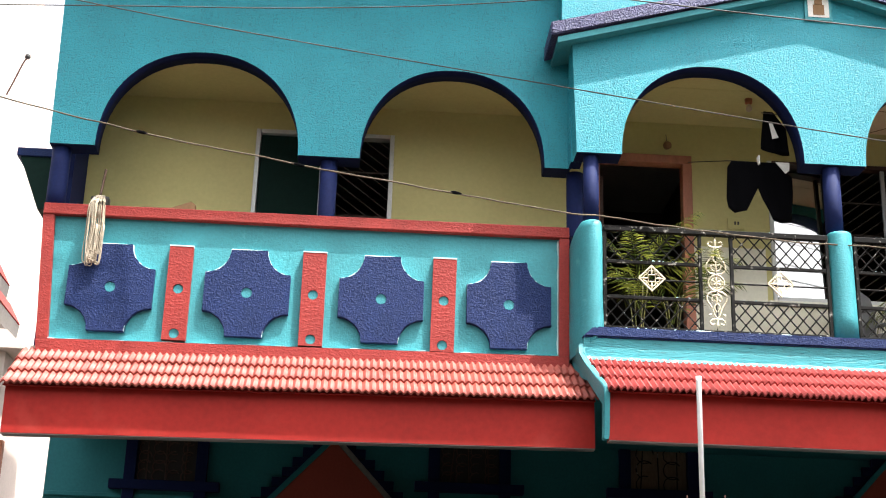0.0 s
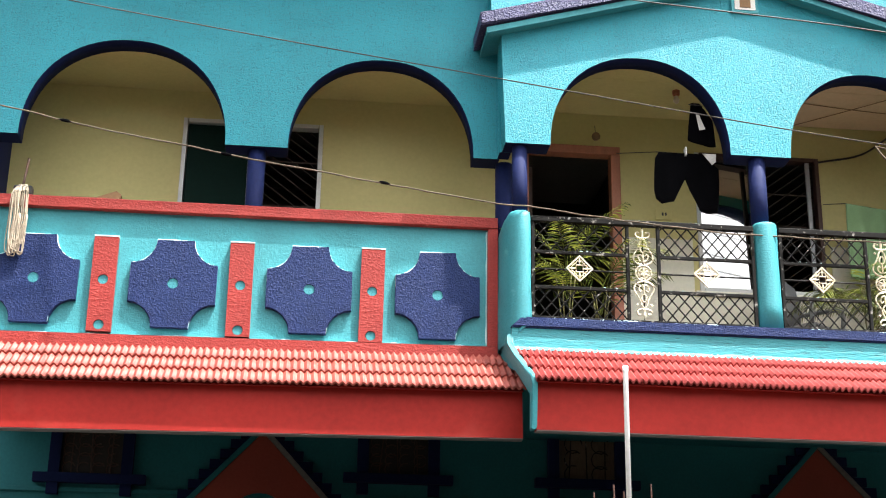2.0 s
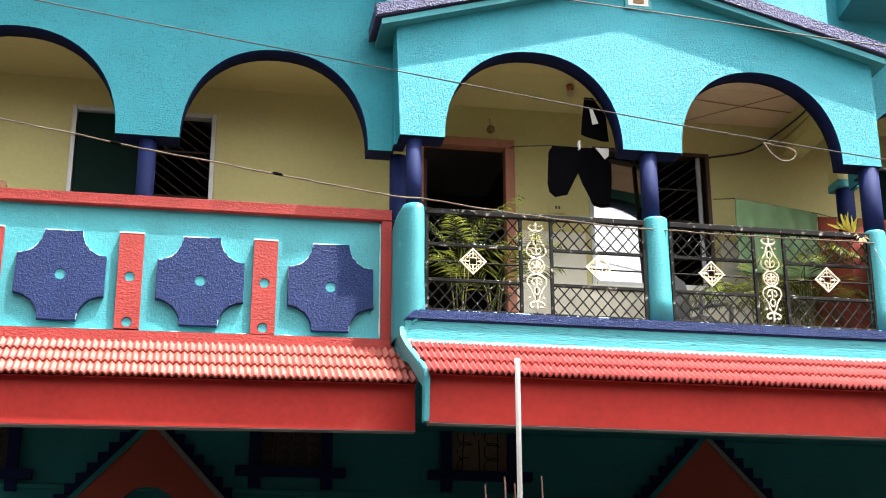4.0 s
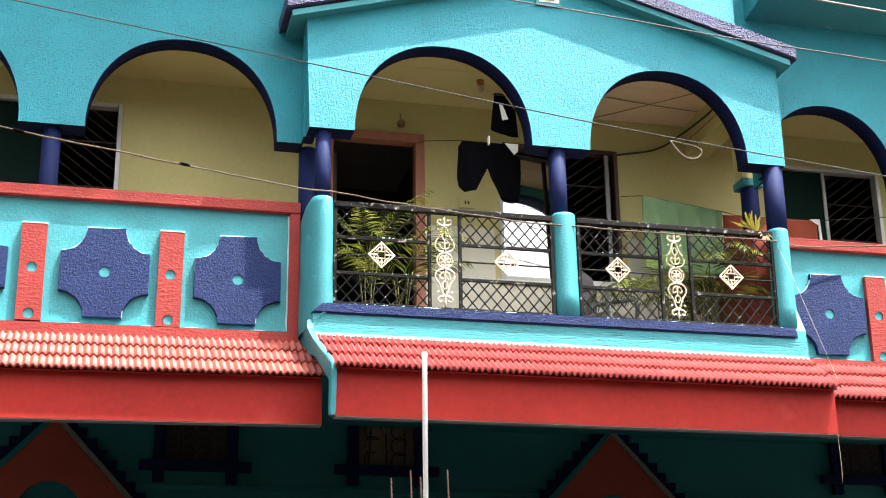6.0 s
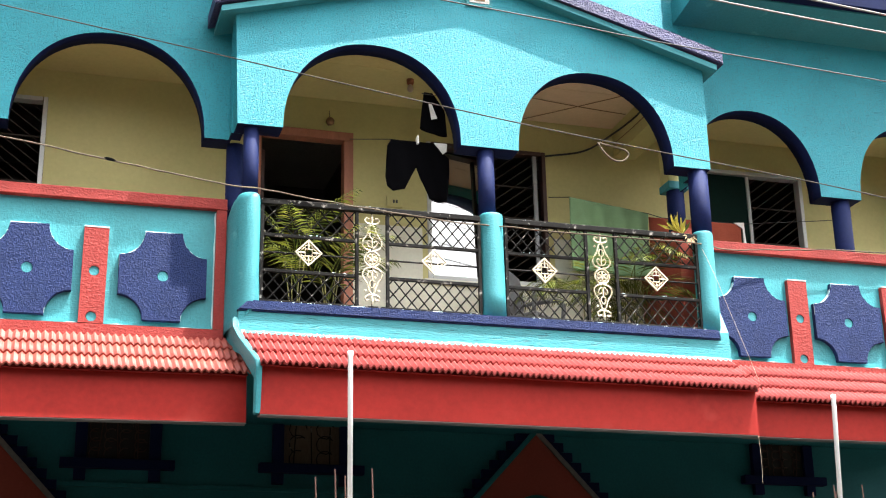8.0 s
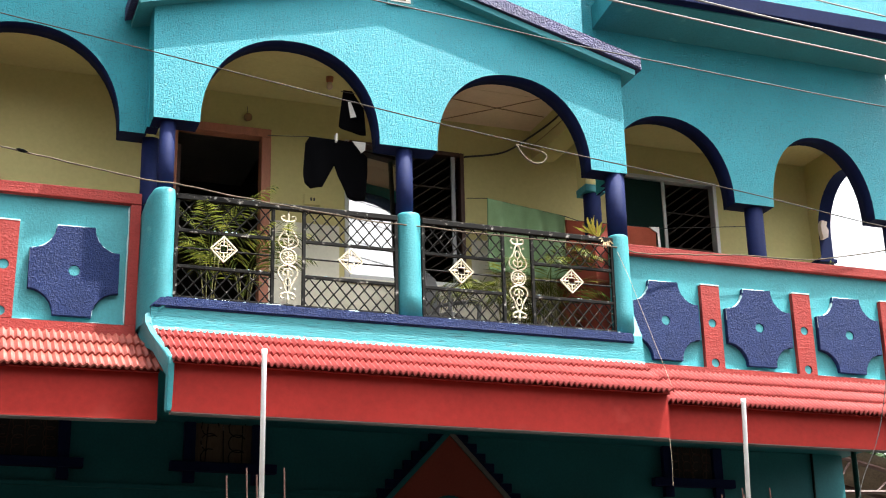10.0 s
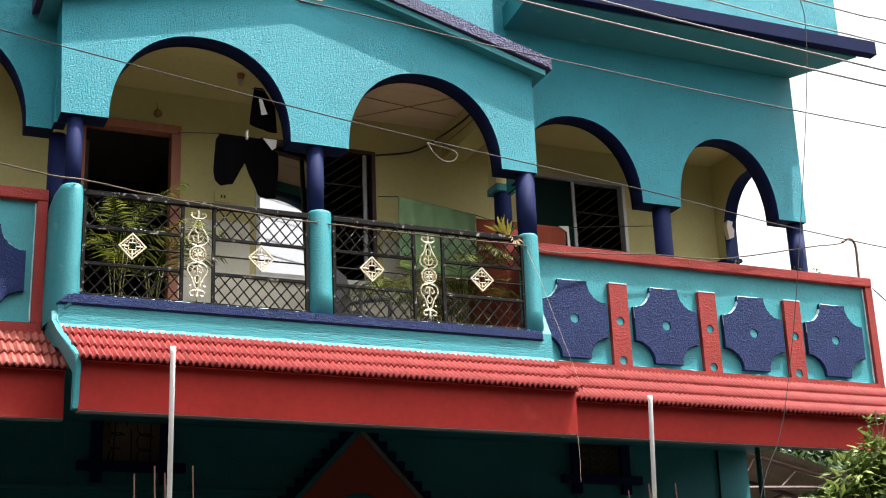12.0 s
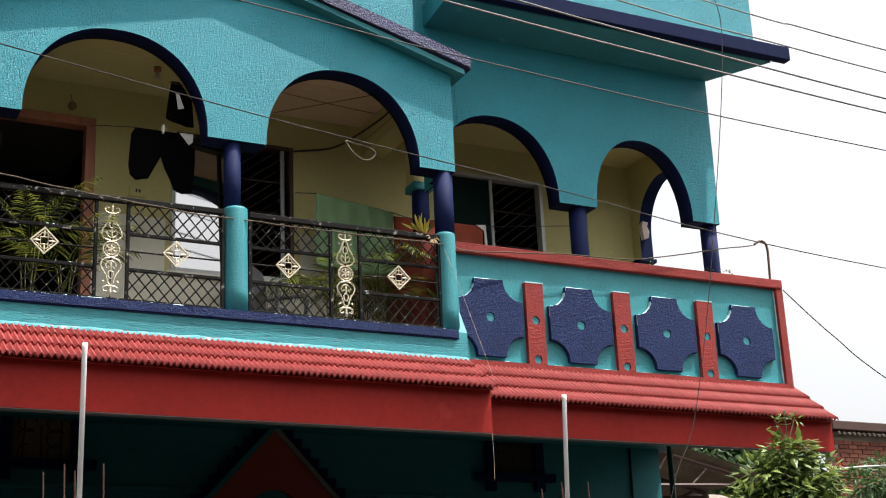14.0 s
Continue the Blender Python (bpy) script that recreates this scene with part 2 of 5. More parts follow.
def thing(name, label, category, at=(0, 0, 0), group="", kind=""):
    ob = new(name)
    ob.location = at
    ob.empty_display_size = 0.1
    ob.matrix_basis = Matrix.Translation(at)
    return tagged(ob, label, category, group, kind)


def box(x0, x1, y0, y1, z0, z1, bevel=0.0, bm=None):
    own = bm is None
    bm = bm or bmesh.new()
    v = [bm.verts.new((x, y, z)) for x in (x0, x1) for y in (y0, y1) for z in (z0, z1)]
    fs = [bm.faces.new([v[i] for i in q]) for q in ((0, 1, 3, 2), (4, 6, 7, 5), (0, 4, 5, 1), (2, 3, 7, 6), (0, 2, 6, 4), (1, 5, 7, 3))]
    if bevel and own:
        bmesh.ops.bevel(bm, geom=list(bm.edges), offset=bevel, segments=2, affect="EDGES", profile=0.5)
    return bm


def slab(outline, y0, y1, bm=None, axis="y"):
    """A flat outline (x, z), or (y, z) with axis x, given thickness."""
    bm = bm or bmesh.new()
    put = (lambda p, d: (p[0], d, p[1])) if axis == "y" else (lambda p, d: (d, p[0], p[1]))
    a = [bm.verts.new(put(p, y0)) for p in outline]
    b = [bm.verts.new(put(p, y1)) for p in outline]
    n = len(outline)
    fa, fb = bm.faces.new(a), bm.faces.new(b[::-1])
    sides = [bm.faces.new((a[i], b[i], b[(i + 1) % n], a[(i + 1) % n])) for i in range(n)]
    return bm, fa, fb, sides


def tube(points, r, bm=None, sides=6, closed=False):
    bm = bm or bmesh.new()
    P = [Vector(p) for p in points]
    n = len(P)
    rings = []
    for i, p in enumerate(P):
        d = (P[(i + 1) % n] - P[i - 1]) if closed else (P[min(i + 1, n - 1)] - P[max(i - 1, 0)])
        d.normalize()
        u = d.cross(Vector((0, 0, 1)) if abs(d.z) < 0.9 else Vector((0, 1, 0))).normalized()
        w = d.cross(u)
        rr = r[i] if isinstance(r, (list, tuple)) else r
        rings.append([bm.verts.new(p + (u * math.cos(k * math.tau / sides) + w * math.sin(k * math.tau / sides)) * rr) for k in range(sides)])
    for i in range(n if closed else n - 1):
        A, B = rings[i], rings[(i + 1) % n]
        for k in range(sides):
            bm.faces.new((A[k], A[(k + 1) % sides], B[(k + 1) % sides], B[k]))
    if not closed:
        bm.faces.new(rings[0])
        bm.faces.new(rings[-1][::-1])
    return bm


def lathe(cx, cy, profile, sides=24, bm=None):
    """A turned shape from (radius, z) pairs, bottom to top."""
    bm = bm or bmesh.new()
    rings = [[bm.verts.new((cx + r * math.cos(k * math.tau / sides), cy + r * math.sin(k * math.tau / sides), z)) for k in range(sides)] for r, z in profile]
    for A, B in zip(rings, rings[1:]):
        for k in range(sides):
            bm.faces.new((A[k], A[(k + 1) % sides], B[(k + 1) % sides], B[k]))
    bm.faces.new(rings[0][::-1])
    bm.faces.new(rings[-1])
    return bm


def sag(a, b, drop, n=14):
    a, b = Vector(a), Vector(b)
    return [a.lerp(b, i / n) - Vector((0, 0, 4 * drop * (i / n) * (1 - i / n))) for i in range(n + 1)]


def smooth_path(pts, n=6):
    P = [Vector(p) for p in pts]
    P = [P[0] * 2 - P[1]] + P + [P[-1] * 2 - P[-2]]
    out = []
    for i in range(1, len(P) - 2):
        a, b, c, d = P[i - 1:i + 3]
        for k in range(n):
            t = k / n
            out.append(0.5 * ((2 * b) + (c - a) * t + (2 * a - 5 * b + 4 * c - d) * t * t + (3 * b - a - 3 * c + d) * t ** 3))
    return out + [P[-2]]


# ---- ground ----
bm = bmesh.new()
bm.faces.new([bm.verts.new(p) for p in ((-400, -300, 0), (400, -300, 0), (400, 500, 0), (-400, 500, 0))])
tagged(part("ground", bm, M_ASPHALT), "dusty grey-brown street ground in front of the house", "ground", kind="structure")

# wall added across the street, never in view, to cut low sky light
bm = box(-60, 60, -18.5, -15.5, 0, 9.0)
tagged(part("wall_opposite", bm, M_SHEET), "plain grey wall added behind the view to block low sky", "wall", kind="structure")

# ---- arched walls ----
SPRING = 6.66


def arch_wall(name, x0, x1, arches, top, y0, thick, label):
    """A wall that hangs on columns, with round arches (left, right, crown) cut out of its lower edge."""
    pts, soft = [(x0, SPRING)], []
    for l, r, crown in arches:
        c, w = (l + r) / 2, (r - l) / 2
        for k in range(33):
            a = math.pi * (1 - k / 32)
            ca, sa = math.cos(a), math.sin(a)
            pts.append((c + w * math.copysign(abs(ca) ** 0.92, ca), SPRING + (crown - SPRING) * max(sa, 0.0) ** 0.92))
    pts += [(x1, SPRING)] + top
    bm, fa, fb, sides = slab(pts, y0, y0 + thick)
    n = len(pts) - len(top)
    for i, f in enumerate(sides):
        if i < n - 1:
            f.material_index = 1
            f.smooth = pts[i][1] > SPRING + 0.001 or pts[i + 1][1] > SPRING + 0.001
    fb.material_index = 2
    return tagged(part(name, bm, [M_STUCCO, M_NAVY_SHADE, M_TEAL]), label, "wall", kind="structure")


WING, MID, BACK = 0.34, -0.04, 1.35
arch_wall("wall_left_wing", -6.93, -2.38, [(-6.54, -4.78, 7.61), (-4.24, -2.61, 7.56)], [(-2.38, 9.5), (-6.99, 9.5)], WING, 0.22,
          "turquoise stuccoed wall with two navy-edged round arches")
arch_wall("wall_middle", -2.38, 2.03, [(-1.99, -0.40, 7.54), (0.14, 1.66, 7.51)], [(2.03, 7.74), (-0.19, 8.38), (-2.42, 7.74)], MID, 0.22,
          "turquoise stuccoed gable wall with two round arches")
arch_wall("wall_right_wing", 2.0, 5.43, [(2.02, 3.42, 7.50), (3.87, 5.08, 7.49)], [(5.45, 9.0), (2.0, 9.0)], WING, 0.22,
          "turquoise stuccoed wall with two navy-edged round arches")
bm = box(-2.49, 1.72, 0.10, 0.33, 7.835, 9.5)
tagged(part("wall_middle_upper", bm, M_STUCCO), "turquoise stuccoed wall rising above the gable roof", "wall", kind="structure")
bm = box(1.0, 1.998, WING, WING + 0.22, 7.835, 9.0)
tagged(part("wall_upper_link", bm, M_STUCCO), "turquoise stuccoed wall beside the gable", "wall", kind="structure")
# cheeks that tie the middle bay back to the wings
for nm, a, b in (("wall_cheek_left", -2.40, -2.30), ("wall_cheek_right", 1.93, 2.03)):
    bm = box(a, b, MID + 0.222, WING - 0.002, SPRING, 7.8)
    for f in bm.faces:
        if f.calc_center_median().z < SPRING + 0.01:
            f.material_index = 1
    tagged(part(nm, bm, [M_STUCCO, M_NAVY_SHADE]), "turquoise stuccoed return wall of the middle bay", "wall", kind="structure")

# ---- back wall with openings, rooms behind ----
OPEN = [(-5.25, -3.93, 5.80, 7.345), (-2.05, -1.06, 4.90, 7.28), (-0.32, 0.93, 5.85, 7.28), (2.62, 3.84, 5.80, 7.29)]
bm = bmesh.new()
xs = -6.9
for a, b, z0, z1 in OPEN:
    box(xs, a, BACK, BACK + 0.16, 4.7, 7.8, bm=bm)
    box(a, b, BACK, BACK + 0.16, z1, 7.8, bm=bm)
    if z0 > 4.95:
        box(a, b, BACK, BACK + 0.16, 4.7, z0, bm=bm)
    xs = b
box(xs, 5.15, BACK, BACK + 0.16, 4.7, 7.8, bm=bm)
tagged(part("wall_back", bm, M_CREAM), "cream-yellow painted wall behind the balcony", "wall", kind="structure")
# room walls carry the indoor darkness in their colour
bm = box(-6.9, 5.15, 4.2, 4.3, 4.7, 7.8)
tagged(part("wall_room_back", bm, M_ROOM_SHADE), "plaster wall at the back of the rooms, coloured dark for shade", "wall", kind="structure")
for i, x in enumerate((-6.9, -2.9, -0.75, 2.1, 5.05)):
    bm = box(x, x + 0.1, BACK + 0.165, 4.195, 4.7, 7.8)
    tagged(part("wall_room_%d" % (i + 1), bm, M_ROOM_SHADE), "plaster partition wall inside the house, coloured dark for shade", "wall", kind="structure")
bm = box(-6.93, 5.43, WING + 0.01, 4.3, 7.805, 7.95)
tagged(part("roof_deck", bm, M_CONC), "grey concrete roof slab of the house", "roof", kind="structure")
bm = box(-6.9, -0.20, WING + 0.223, BACK - 0.003, 7.62, 7.80)
box(1.70, 5.15, WING + 0.223, BACK - 0.003, 7.62, 7.80, bm=bm)
box(-2.29, -0.20, MID + 0.223, WING + 0.218, 7.62, 7.715, bm=bm)
tagged(part("ceiling", bm, M_TAN), "olive-tan painted ceiling of the balcony", "ceiling", kind="structure")
# this stretch of the ceiling is pinker and paler than the rest
bm = box(-0.199, 1.699, WING + 0.223, BACK - 0.003, 7.62, 7.80)
box(-0.199, 1.925, MID + 0.223, WING + 0.218, 7.62, 7.715, bm=bm)
tagged(part("ceiling_bay", bm, M_CEIL), "pinkish-tan ceiling of the balcony bay", "ceiling", kind="structure")
bm = box(-6.9, 6.1, WING + 0.15, 4.2, 4.69, 4.88)
box(-2.2, 2.0, -0.04, WING + 0.149, 4.69, 4.88, bm=bm)
tagged(part("floor", bm, M_FLOOR), "grey cement floor of the balcony", "floor", kind="structure")
# left end wall and arched right end wall of the balcony
bm = box(-6.95, -6.80, BACK - 0.55, BACK - 0.003, 4.88, 7.62)
tagged(part("wall_end_left", bm, [M_NAVY_S]), "navy painted pier at the end of the balcony", "wall", kind="structure")
pts = []
for k in range(25):
    t = radians(109 * (1 - k / 24))
    pts.append((0.72 + 0.48 * math.cos(t), 6.77 + 0.56 * math.sin(t)))
pts += [(1.20, 6.50), (BACK - 0.003, 6.50), (BACK - 0.003, 7.62), (0.563, 7.62)]
bm, fa, fb, sides = slab(pts, 4.99, 5.15, axis="x")
for f in sides[:26]:
    f.material_index = 1
tagged(part("wall_end_right", bm, [M_CREAM, M_NAVY_SHADE]), "cream end wall of the balcony with a navy-edged arch", "wall", kind="structure")
bm = box(4.96, 5.18, 1.18, BACK - 0.003, 6.455, 6.498, 0.006)
tagged(part("wall_end_corbel", bm, M_NAVY_SHADE), "navy painted corbel under the end arch", "wall", kind="structure")
# beam across the balcony ceiling
bm = box(1.68, 1.92, MID + 0.225, BACK - 0.003, 7.30, 7.618)
tagged(part("ceiling_beam", bm, M_CREAM), "cream painted beam under the balcony ceiling", "beam", kind="structure")

# ---- upper slabs and roof parapet ----
for nm, a, b, c, up, out in (("cornice_slab_left", -7.6, -2.15, -2.15, 0.86, 0.23), ("cornice_slab_right", 1.95, 6.13, 5.94, 0.0, 0.0)):
    bm = box(a, b, -0.31 - out, -0.20 - out, 8.44 + up, 8.60 + up, 0.008)
    tagged(part(nm, bm, M_NAVY_SHADE), "navy painted concrete edge beam of the roof sunshade", "cornice", kind="structure")
    e = min(c, 5.45)
    bm = bmesh.new()
    lo = [bm.verts.new(p) for p in ((a, -0.198 - out, 8.43 + up), (c, -0.198 - out, 8.43 + up), (e, WING - 0.003, 8.35 + up), (a, WING - 0.003, 8.35 + up))]
    up = [bm.verts.new(p) for p in ((a, -0.198 - out, 8.60 + up), (c, -0.198 - out, 8.60 + up), (e, WING - 0.003, 8.60 + up), (a, WING - 0.003, 8.60 + up))]
    bm.faces.new(lo), bm.faces.new(up)
    for k in range(4):
        bm.faces.new((lo[k], lo[(k + 1) % 4], up[(k + 1) % 4], up[k]))
    tagged(part(nm + "_haunch", bm, M_TEAL), "turquoise underside of the roof sunshade", "cornice", kind="structure")
bm = box(1.95, 5.91, 0.0, 0.15, 8.603, 10.0)
tagged(part("wall_roof_parapet", bm, M_STUCCO), "turquoise stuccoed roof parapet in sunlight", "wall", kind="structure")
# ---- gable roof of the middle bay ----
gable = thing("gable_roof", "navy-topped concrete gable roof with turquoise moulding", "roof", (-0.2, 0, 7.6), kind="structure")


def gable_band(x0, x1, apex, eave, apex_z, thick, y0, y1):
    up = [(x0, eave), (apex, apex_z), (x1, eave)]
    return [(x0, eave - thick)] + up + [(x1, eave - thick), (apex, apex_z - thick)]


bm, *_ = slab(gable_band(-2.62, 2.19, -0.2, 7.83, 8.50, 0.13, 0, 0), -0.18, WING - 0.002)
bmesh.ops.bevel(bm, geom=[e for e in bm.edges if abs(e.verts[0].co.y - e.verts[1].co.y) < 0.01], offset=0.012, segments=2, affect="EDGES")
part("roof_slab", bm, M_NAVY_SUN, gable, "rough navy painted slab, paled for sunlight")
bm, *_ = slab(gable_band(-2.56, 2.13, -0.2, 7.70, 8.367, 0.055, 0, 0), -0.145, WING - 0.002)
part("moulding", bm, M_TEAL, gable, "turquoise painted moulding")
plaque = thing("wall_plaque", "small framed tile plaque set on the gable wall", "plaque", (-0.2, MID, 8.1))
part("frame", box(-0.325, -0.075, MID - 0.025, MID - 0.001, 8.05, 8.31, 0.006), M_TEAL, plaque)
part("tile", box(-0.295, -0.105, MID - 0.032, MID - 0.026, 8.08, 8.28), M_LINEN, plaque, "pale glazed tile")
bm = box(-0.25, -0.15, MID - 0.038, MID - 0.0325, 8.10, 8.20)
box(-0.235, -0.165, MID - 0.038, MID - 0.0325, 8.203, 8.26, bm=bm)
part("motif", bm, M_CARD, plaque, "faded brown shape")


# ---- parapets of the wings ----
CROSS_W, CROSS_H, ARM_W, ARM_H = 0.36, 0.385, 0.155, 0.172


def cross_mesh():
    """A thick cross with hollow-cornered arms and a round hole, about the origin, facing -y."""
    pts = []
    for sx, sz in ((1, 1), (1, -1), (-1, -1), (-1, 1)):
        arc = []
        for k in range(7):
            a = math.pi / 2 * k / 6
            arc.append((sx * (CROSS_W - (CROSS_W - ARM_W) * math.cos(a)), sz * (CROSS_H - (CROSS_H - ARM_H) * math.sin(a))))
        pts += arc if sx * sz > 0 else arc[::-1]
    return pts


def holed(outline, cx, cz, r, y0, y1, bm=None, up=1, worn=0.0):
    """A slab with a round hole; upward rim faces take material 1 as painted sunlight, the worn front edge as bare
    primer.
    """
    bm = bm or bmesh.new()
    ring = []
    for x, z in outline:
        a = math.atan2(z - cz, x - cx)
        ring.append((cx + r * math.cos(a), cz + r * math.sin(a)))
    n = len(outline)
    V = [[bm.verts.new((x, y, z)) for x, z in pts] for pts in (outline, ring) for y in (y0, y1)]
    of, ob, rf, rb = V
    rim = of
    if worn:
        rim = [bm.verts.new((x, y0 + 0.006, z)) for x, z in outline]
        for i, v in enumerate(of):
            k = 1 - worn * (0.6 + 1.3 * noise.noise((i * 0.55, 4.1, 0.3))) / math.hypot(v.co.x - cx, v.co.z - cz)
            v.co.x, v.co.z = cx + (v.co.x - cx) * k, cz + (v.co.z - cz) * k
    for i in range(n):
        j = (i + 1) % n
        bm.faces.new((of[i], of[j], rf[j], rf[i]))
        bm.faces.new((ob[i], rb[i], rb[j], ob[j]))
        f = bm.faces.new((rim[i], ob[i], ob[j], rim[j]))
        dx, dz = outline[j][0] - outline[i][0], outline[j][1] - outline[i][1]
        mx, mz = (outline[j][0] + outline[i][0]) / 2 - cx, (outline[j][1] + outline[i][1]) / 2 - cz
        nx, nz = dz, -dx
        if nx * mx + nz * mz < 0:
            nx, nz = -nx, -nz
        # rims on the sun's right-hand side turn pale at a lower slope
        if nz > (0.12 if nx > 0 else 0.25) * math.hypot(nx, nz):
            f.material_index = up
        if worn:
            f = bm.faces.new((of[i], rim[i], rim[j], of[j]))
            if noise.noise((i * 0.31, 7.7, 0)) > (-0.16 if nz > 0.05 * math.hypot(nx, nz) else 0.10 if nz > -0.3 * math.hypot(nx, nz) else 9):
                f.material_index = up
        bm.faces.new((rf[i], rf[j], rb[j], rb[i]))
    return bm


def densify(outline, n):
    out = []
    for i, p in enumerate(outline):
        q = outline[(i + 1) % len(outline)]
        out += [(p[0] + (q[0] - p[0]) * k / n, p[1] + (q[1] - p[1]) * k / n) for k in range(n)]
    return out


CROSS = mesh_of("cross", holed(densify(cross_mesh(), 3), 0, 0, 0.046, -0.048, 0, worn=0.007), [M_NAVY, M_PRIMER_SUN])
_bm = bmesh.new()
H = 0.41
for z0, z1, cz in ((-H, -H + 0.13, -H + 0.055), (-0.09, 0.09, 0.035)):
    holed(densify([(-0.1, z0), (0.1, z0), (0.1, z1), (-0.1, z1)], 6), 0, cz, 0.043, -0.05, 0, bm=_bm, up=0)
box(-0.1, 0.1, -0.05, 0, -H + 0.13, -0.09, bm=_bm)
box(-0.1, 0.1, -0.05, 0, 0.09, H, bm=_bm)
box(-0.102, 0.102, -0.053, 0, H + 0.001, H + 0.012, bm=_bm)
# strip tops take the white as sunlight painted on their ledge
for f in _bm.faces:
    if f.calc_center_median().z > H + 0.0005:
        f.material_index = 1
STRIP = mesh_of("strip", _bm, [M_RED, M_PRIMER_SUN])


PLUG = mesh_of("disc", lathe(0, 0, [(0.0455, 0), (0.0455, 0.02), (0.043, 0.022)], 18), M_TEAL)
PLUG_S = mesh_of("disc", lathe(0, 0, [(0.0425, 0), (0.0425, 0.02), (0.040, 0.022)], 18), M_TEAL)


def hang(mesh, parent, m):
    o = new(mesh.name, mesh)
    o.parent = parent
    o.matrix_parent_inverse = parent.matrix_world.inverted() if parent.parent else parent.matrix_basis.inverted()
    o.matrix_basis = m
    return o


def parapet(name, x0, x1, crosses, strips, end, lean=0.0, drop=0.0):
    """lean: how far the foot of the left end stands inward; drop: how far the bottom rail sinks there."""
    p = thing(name, "turquoise balcony parapet with navy crosses and red strips in a red frame", "parapet", ((x0 + x1) / 2, 0.4, 4.86), group="parapets", kind="structure")
    F = 0.365
    at = lambda z: x0 + lean * (6.0 - z) / 1.1
    part("panel", slab([(at(6.0) + 0.02, 6.0), (at(4.82) + 0.02, 4.82), (x1 - 0.02, 4.84), (x1 - 0.02, 6.0)], F, F + 0.11)[0], M_TEAL, p, "turquoise painted panel")
    part("top_rail", box(x0, x1, F - 0.06, F + 0.13, 5.995, 6.095, 0.008), M_RED, p, "red painted top rail")
    part("bottom_rail", slab([(at(4.83), 4.83 - drop), (x1, 4.83), (x1, 4.94), (at(4.94), 4.94 - drop)], F - 0.05, F - 0.002)[0], M_RED, p, "red painted bottom rail")
    # whitish strip paints the sunlit upward ledge of the bottom rail
    bm = bmesh.new()
    n = 60
    lo, hi = [], []
    for k in range(n + 1):
        x = at(4.94) + 0.095 + (x1 - 0.085 - at(4.94) - 0.095) * k / n
        z = 4.94 - drop * (1 - k / n)
        lo.append(bm.verts.new((x, F - 0.049, z + 0.003)))
        hi.append(bm.verts.new((x, F - 0.001, z + 0.016 + 0.010 * noise.noise((x * 9, 0, 0)))))
    for k in range(n):
        bm.faces.new((lo[k], lo[k + 1], hi[k + 1], hi[k]))
    part("primer_edge", bm, M_PRIMER_SUN, p, "whitish ragged edge")
    bm = bmesh.new()
    lo, hi = [], []
    for k in range(31):
        z = 4.96 + 1.02 * k / 30
        lo.append(bm.verts.new((x1 - 0.088, F - 0.012, z)))
        hi.append(bm.verts.new((x1 - 0.094 - 0.012 * max(0.0, noise.noise((z * 8, 5, x1)) + 0.1), F - 0.001, z)))
    for k in range(30):
        bm.faces.new((lo[k], lo[k + 1], hi[k + 1], hi[k]))
    part("primer_edge", bm, M_PRIMER_SUN, p, "whitish ragged edge")
    part("side_rail", slab([(at(5.993), 5.993), (at(4.942), 4.942 - drop), (at(4.942) + 0.095, 4.942 - drop), (at(5.993) + 0.095, 5.993)], F - 0.05, F - 0.002)[0], M_RED, p, "red painted side rail")
    part("side_rail", box(x1 - 0.085, x1, F - 0.05, F - 0.002, 4.942, 5.993), M_RED, p, "red painted side rail")
    for mesh, xs, z in ((CROSS, crosses, 5.372), (STRIP, strips, 5.345)):
        for x in xs:
            o = hang(mesh, p, pose(x, F - 0.001, z, 0, random.uniform(-0.8, 0.8), 0))
            for dz in ((0.0,) if mesh is CROSS else (0.035, -0.355)):
                d = hang(PLUG if mesh is CROSS else PLUG_S, p, pose(x, F - 0.018, z + dz, 90, 0, 0))
                d["label"] = "turquoise disc in the round hole"
    part("return_wall", box(end - 0.06, end + 0.06, F + 0.132, 1.33, 4.84, 6.09), M_TEAL, p)
    return p


parapet("parapet_left", -6.895, -2.395, (-6.267, -5.127, -3.995, -2.909), (-5.70, -4.57, -3.465), -6.70, 0.075, 0.04)
parapet("parapet_right", 2.03, 6.16, (2.53, 3.552, 4.582, 5.60), (3.03, 4.055, 5.085), 6.08)

# ---- sill of the middle bay, cheek, eaves ----
bm, *_ = slab([(-2.345, 5.005), (1.96, 5.005), (1.96, 5.095), (-2.25, 5.095)], -0.094, 0.06)
bmesh.ops.bevel(bm, geom=list(bm.edges), offset=0.012, segments=2, affect="EDGES")
tagged(part("sill_middle", bm, M_NAVY), "rough navy painted sill under the railing", "sill", kind="structure")
bm = box(-2.33, 2.06, -0.07, 0.10, 4.80, 5.003)
tagged(part("wall_under_sill", bm, M_TEAL_R), "turquoise painted band under the sill", "wall", kind="structure")
front = [(-0.060, 4.95), (-0.088, 4.86), (-0.20, 4.76), (-0.575, 4.475), (-0.585, 4.42), (-0.535, 4.07)]
bm, *_ = slab(front + [(-0.45, 4.07), (-0.48, 4.36), (-0.10, 4.64), (0.36, 4.80), (0.36, 4.95)], -2.372, -2.325, axis="x")
bmesh.ops.bevel(bm, geom=[e for e in bm.edges if abs(e.verts[0].co.x - e.verts[1].co.x) < 0.001], offset=0.008, segments=2, affect="EDGES")
for v in bm.verts:
    v.co.x += 0.118 * min(1.0, max(0.0, (4.84 - v.co.z) / 0.38))
tagged(part("wall_cheek_low_left", bm, M_TEAL), "turquoise painted cheek wall beside the railing", "wall", kind="structure")
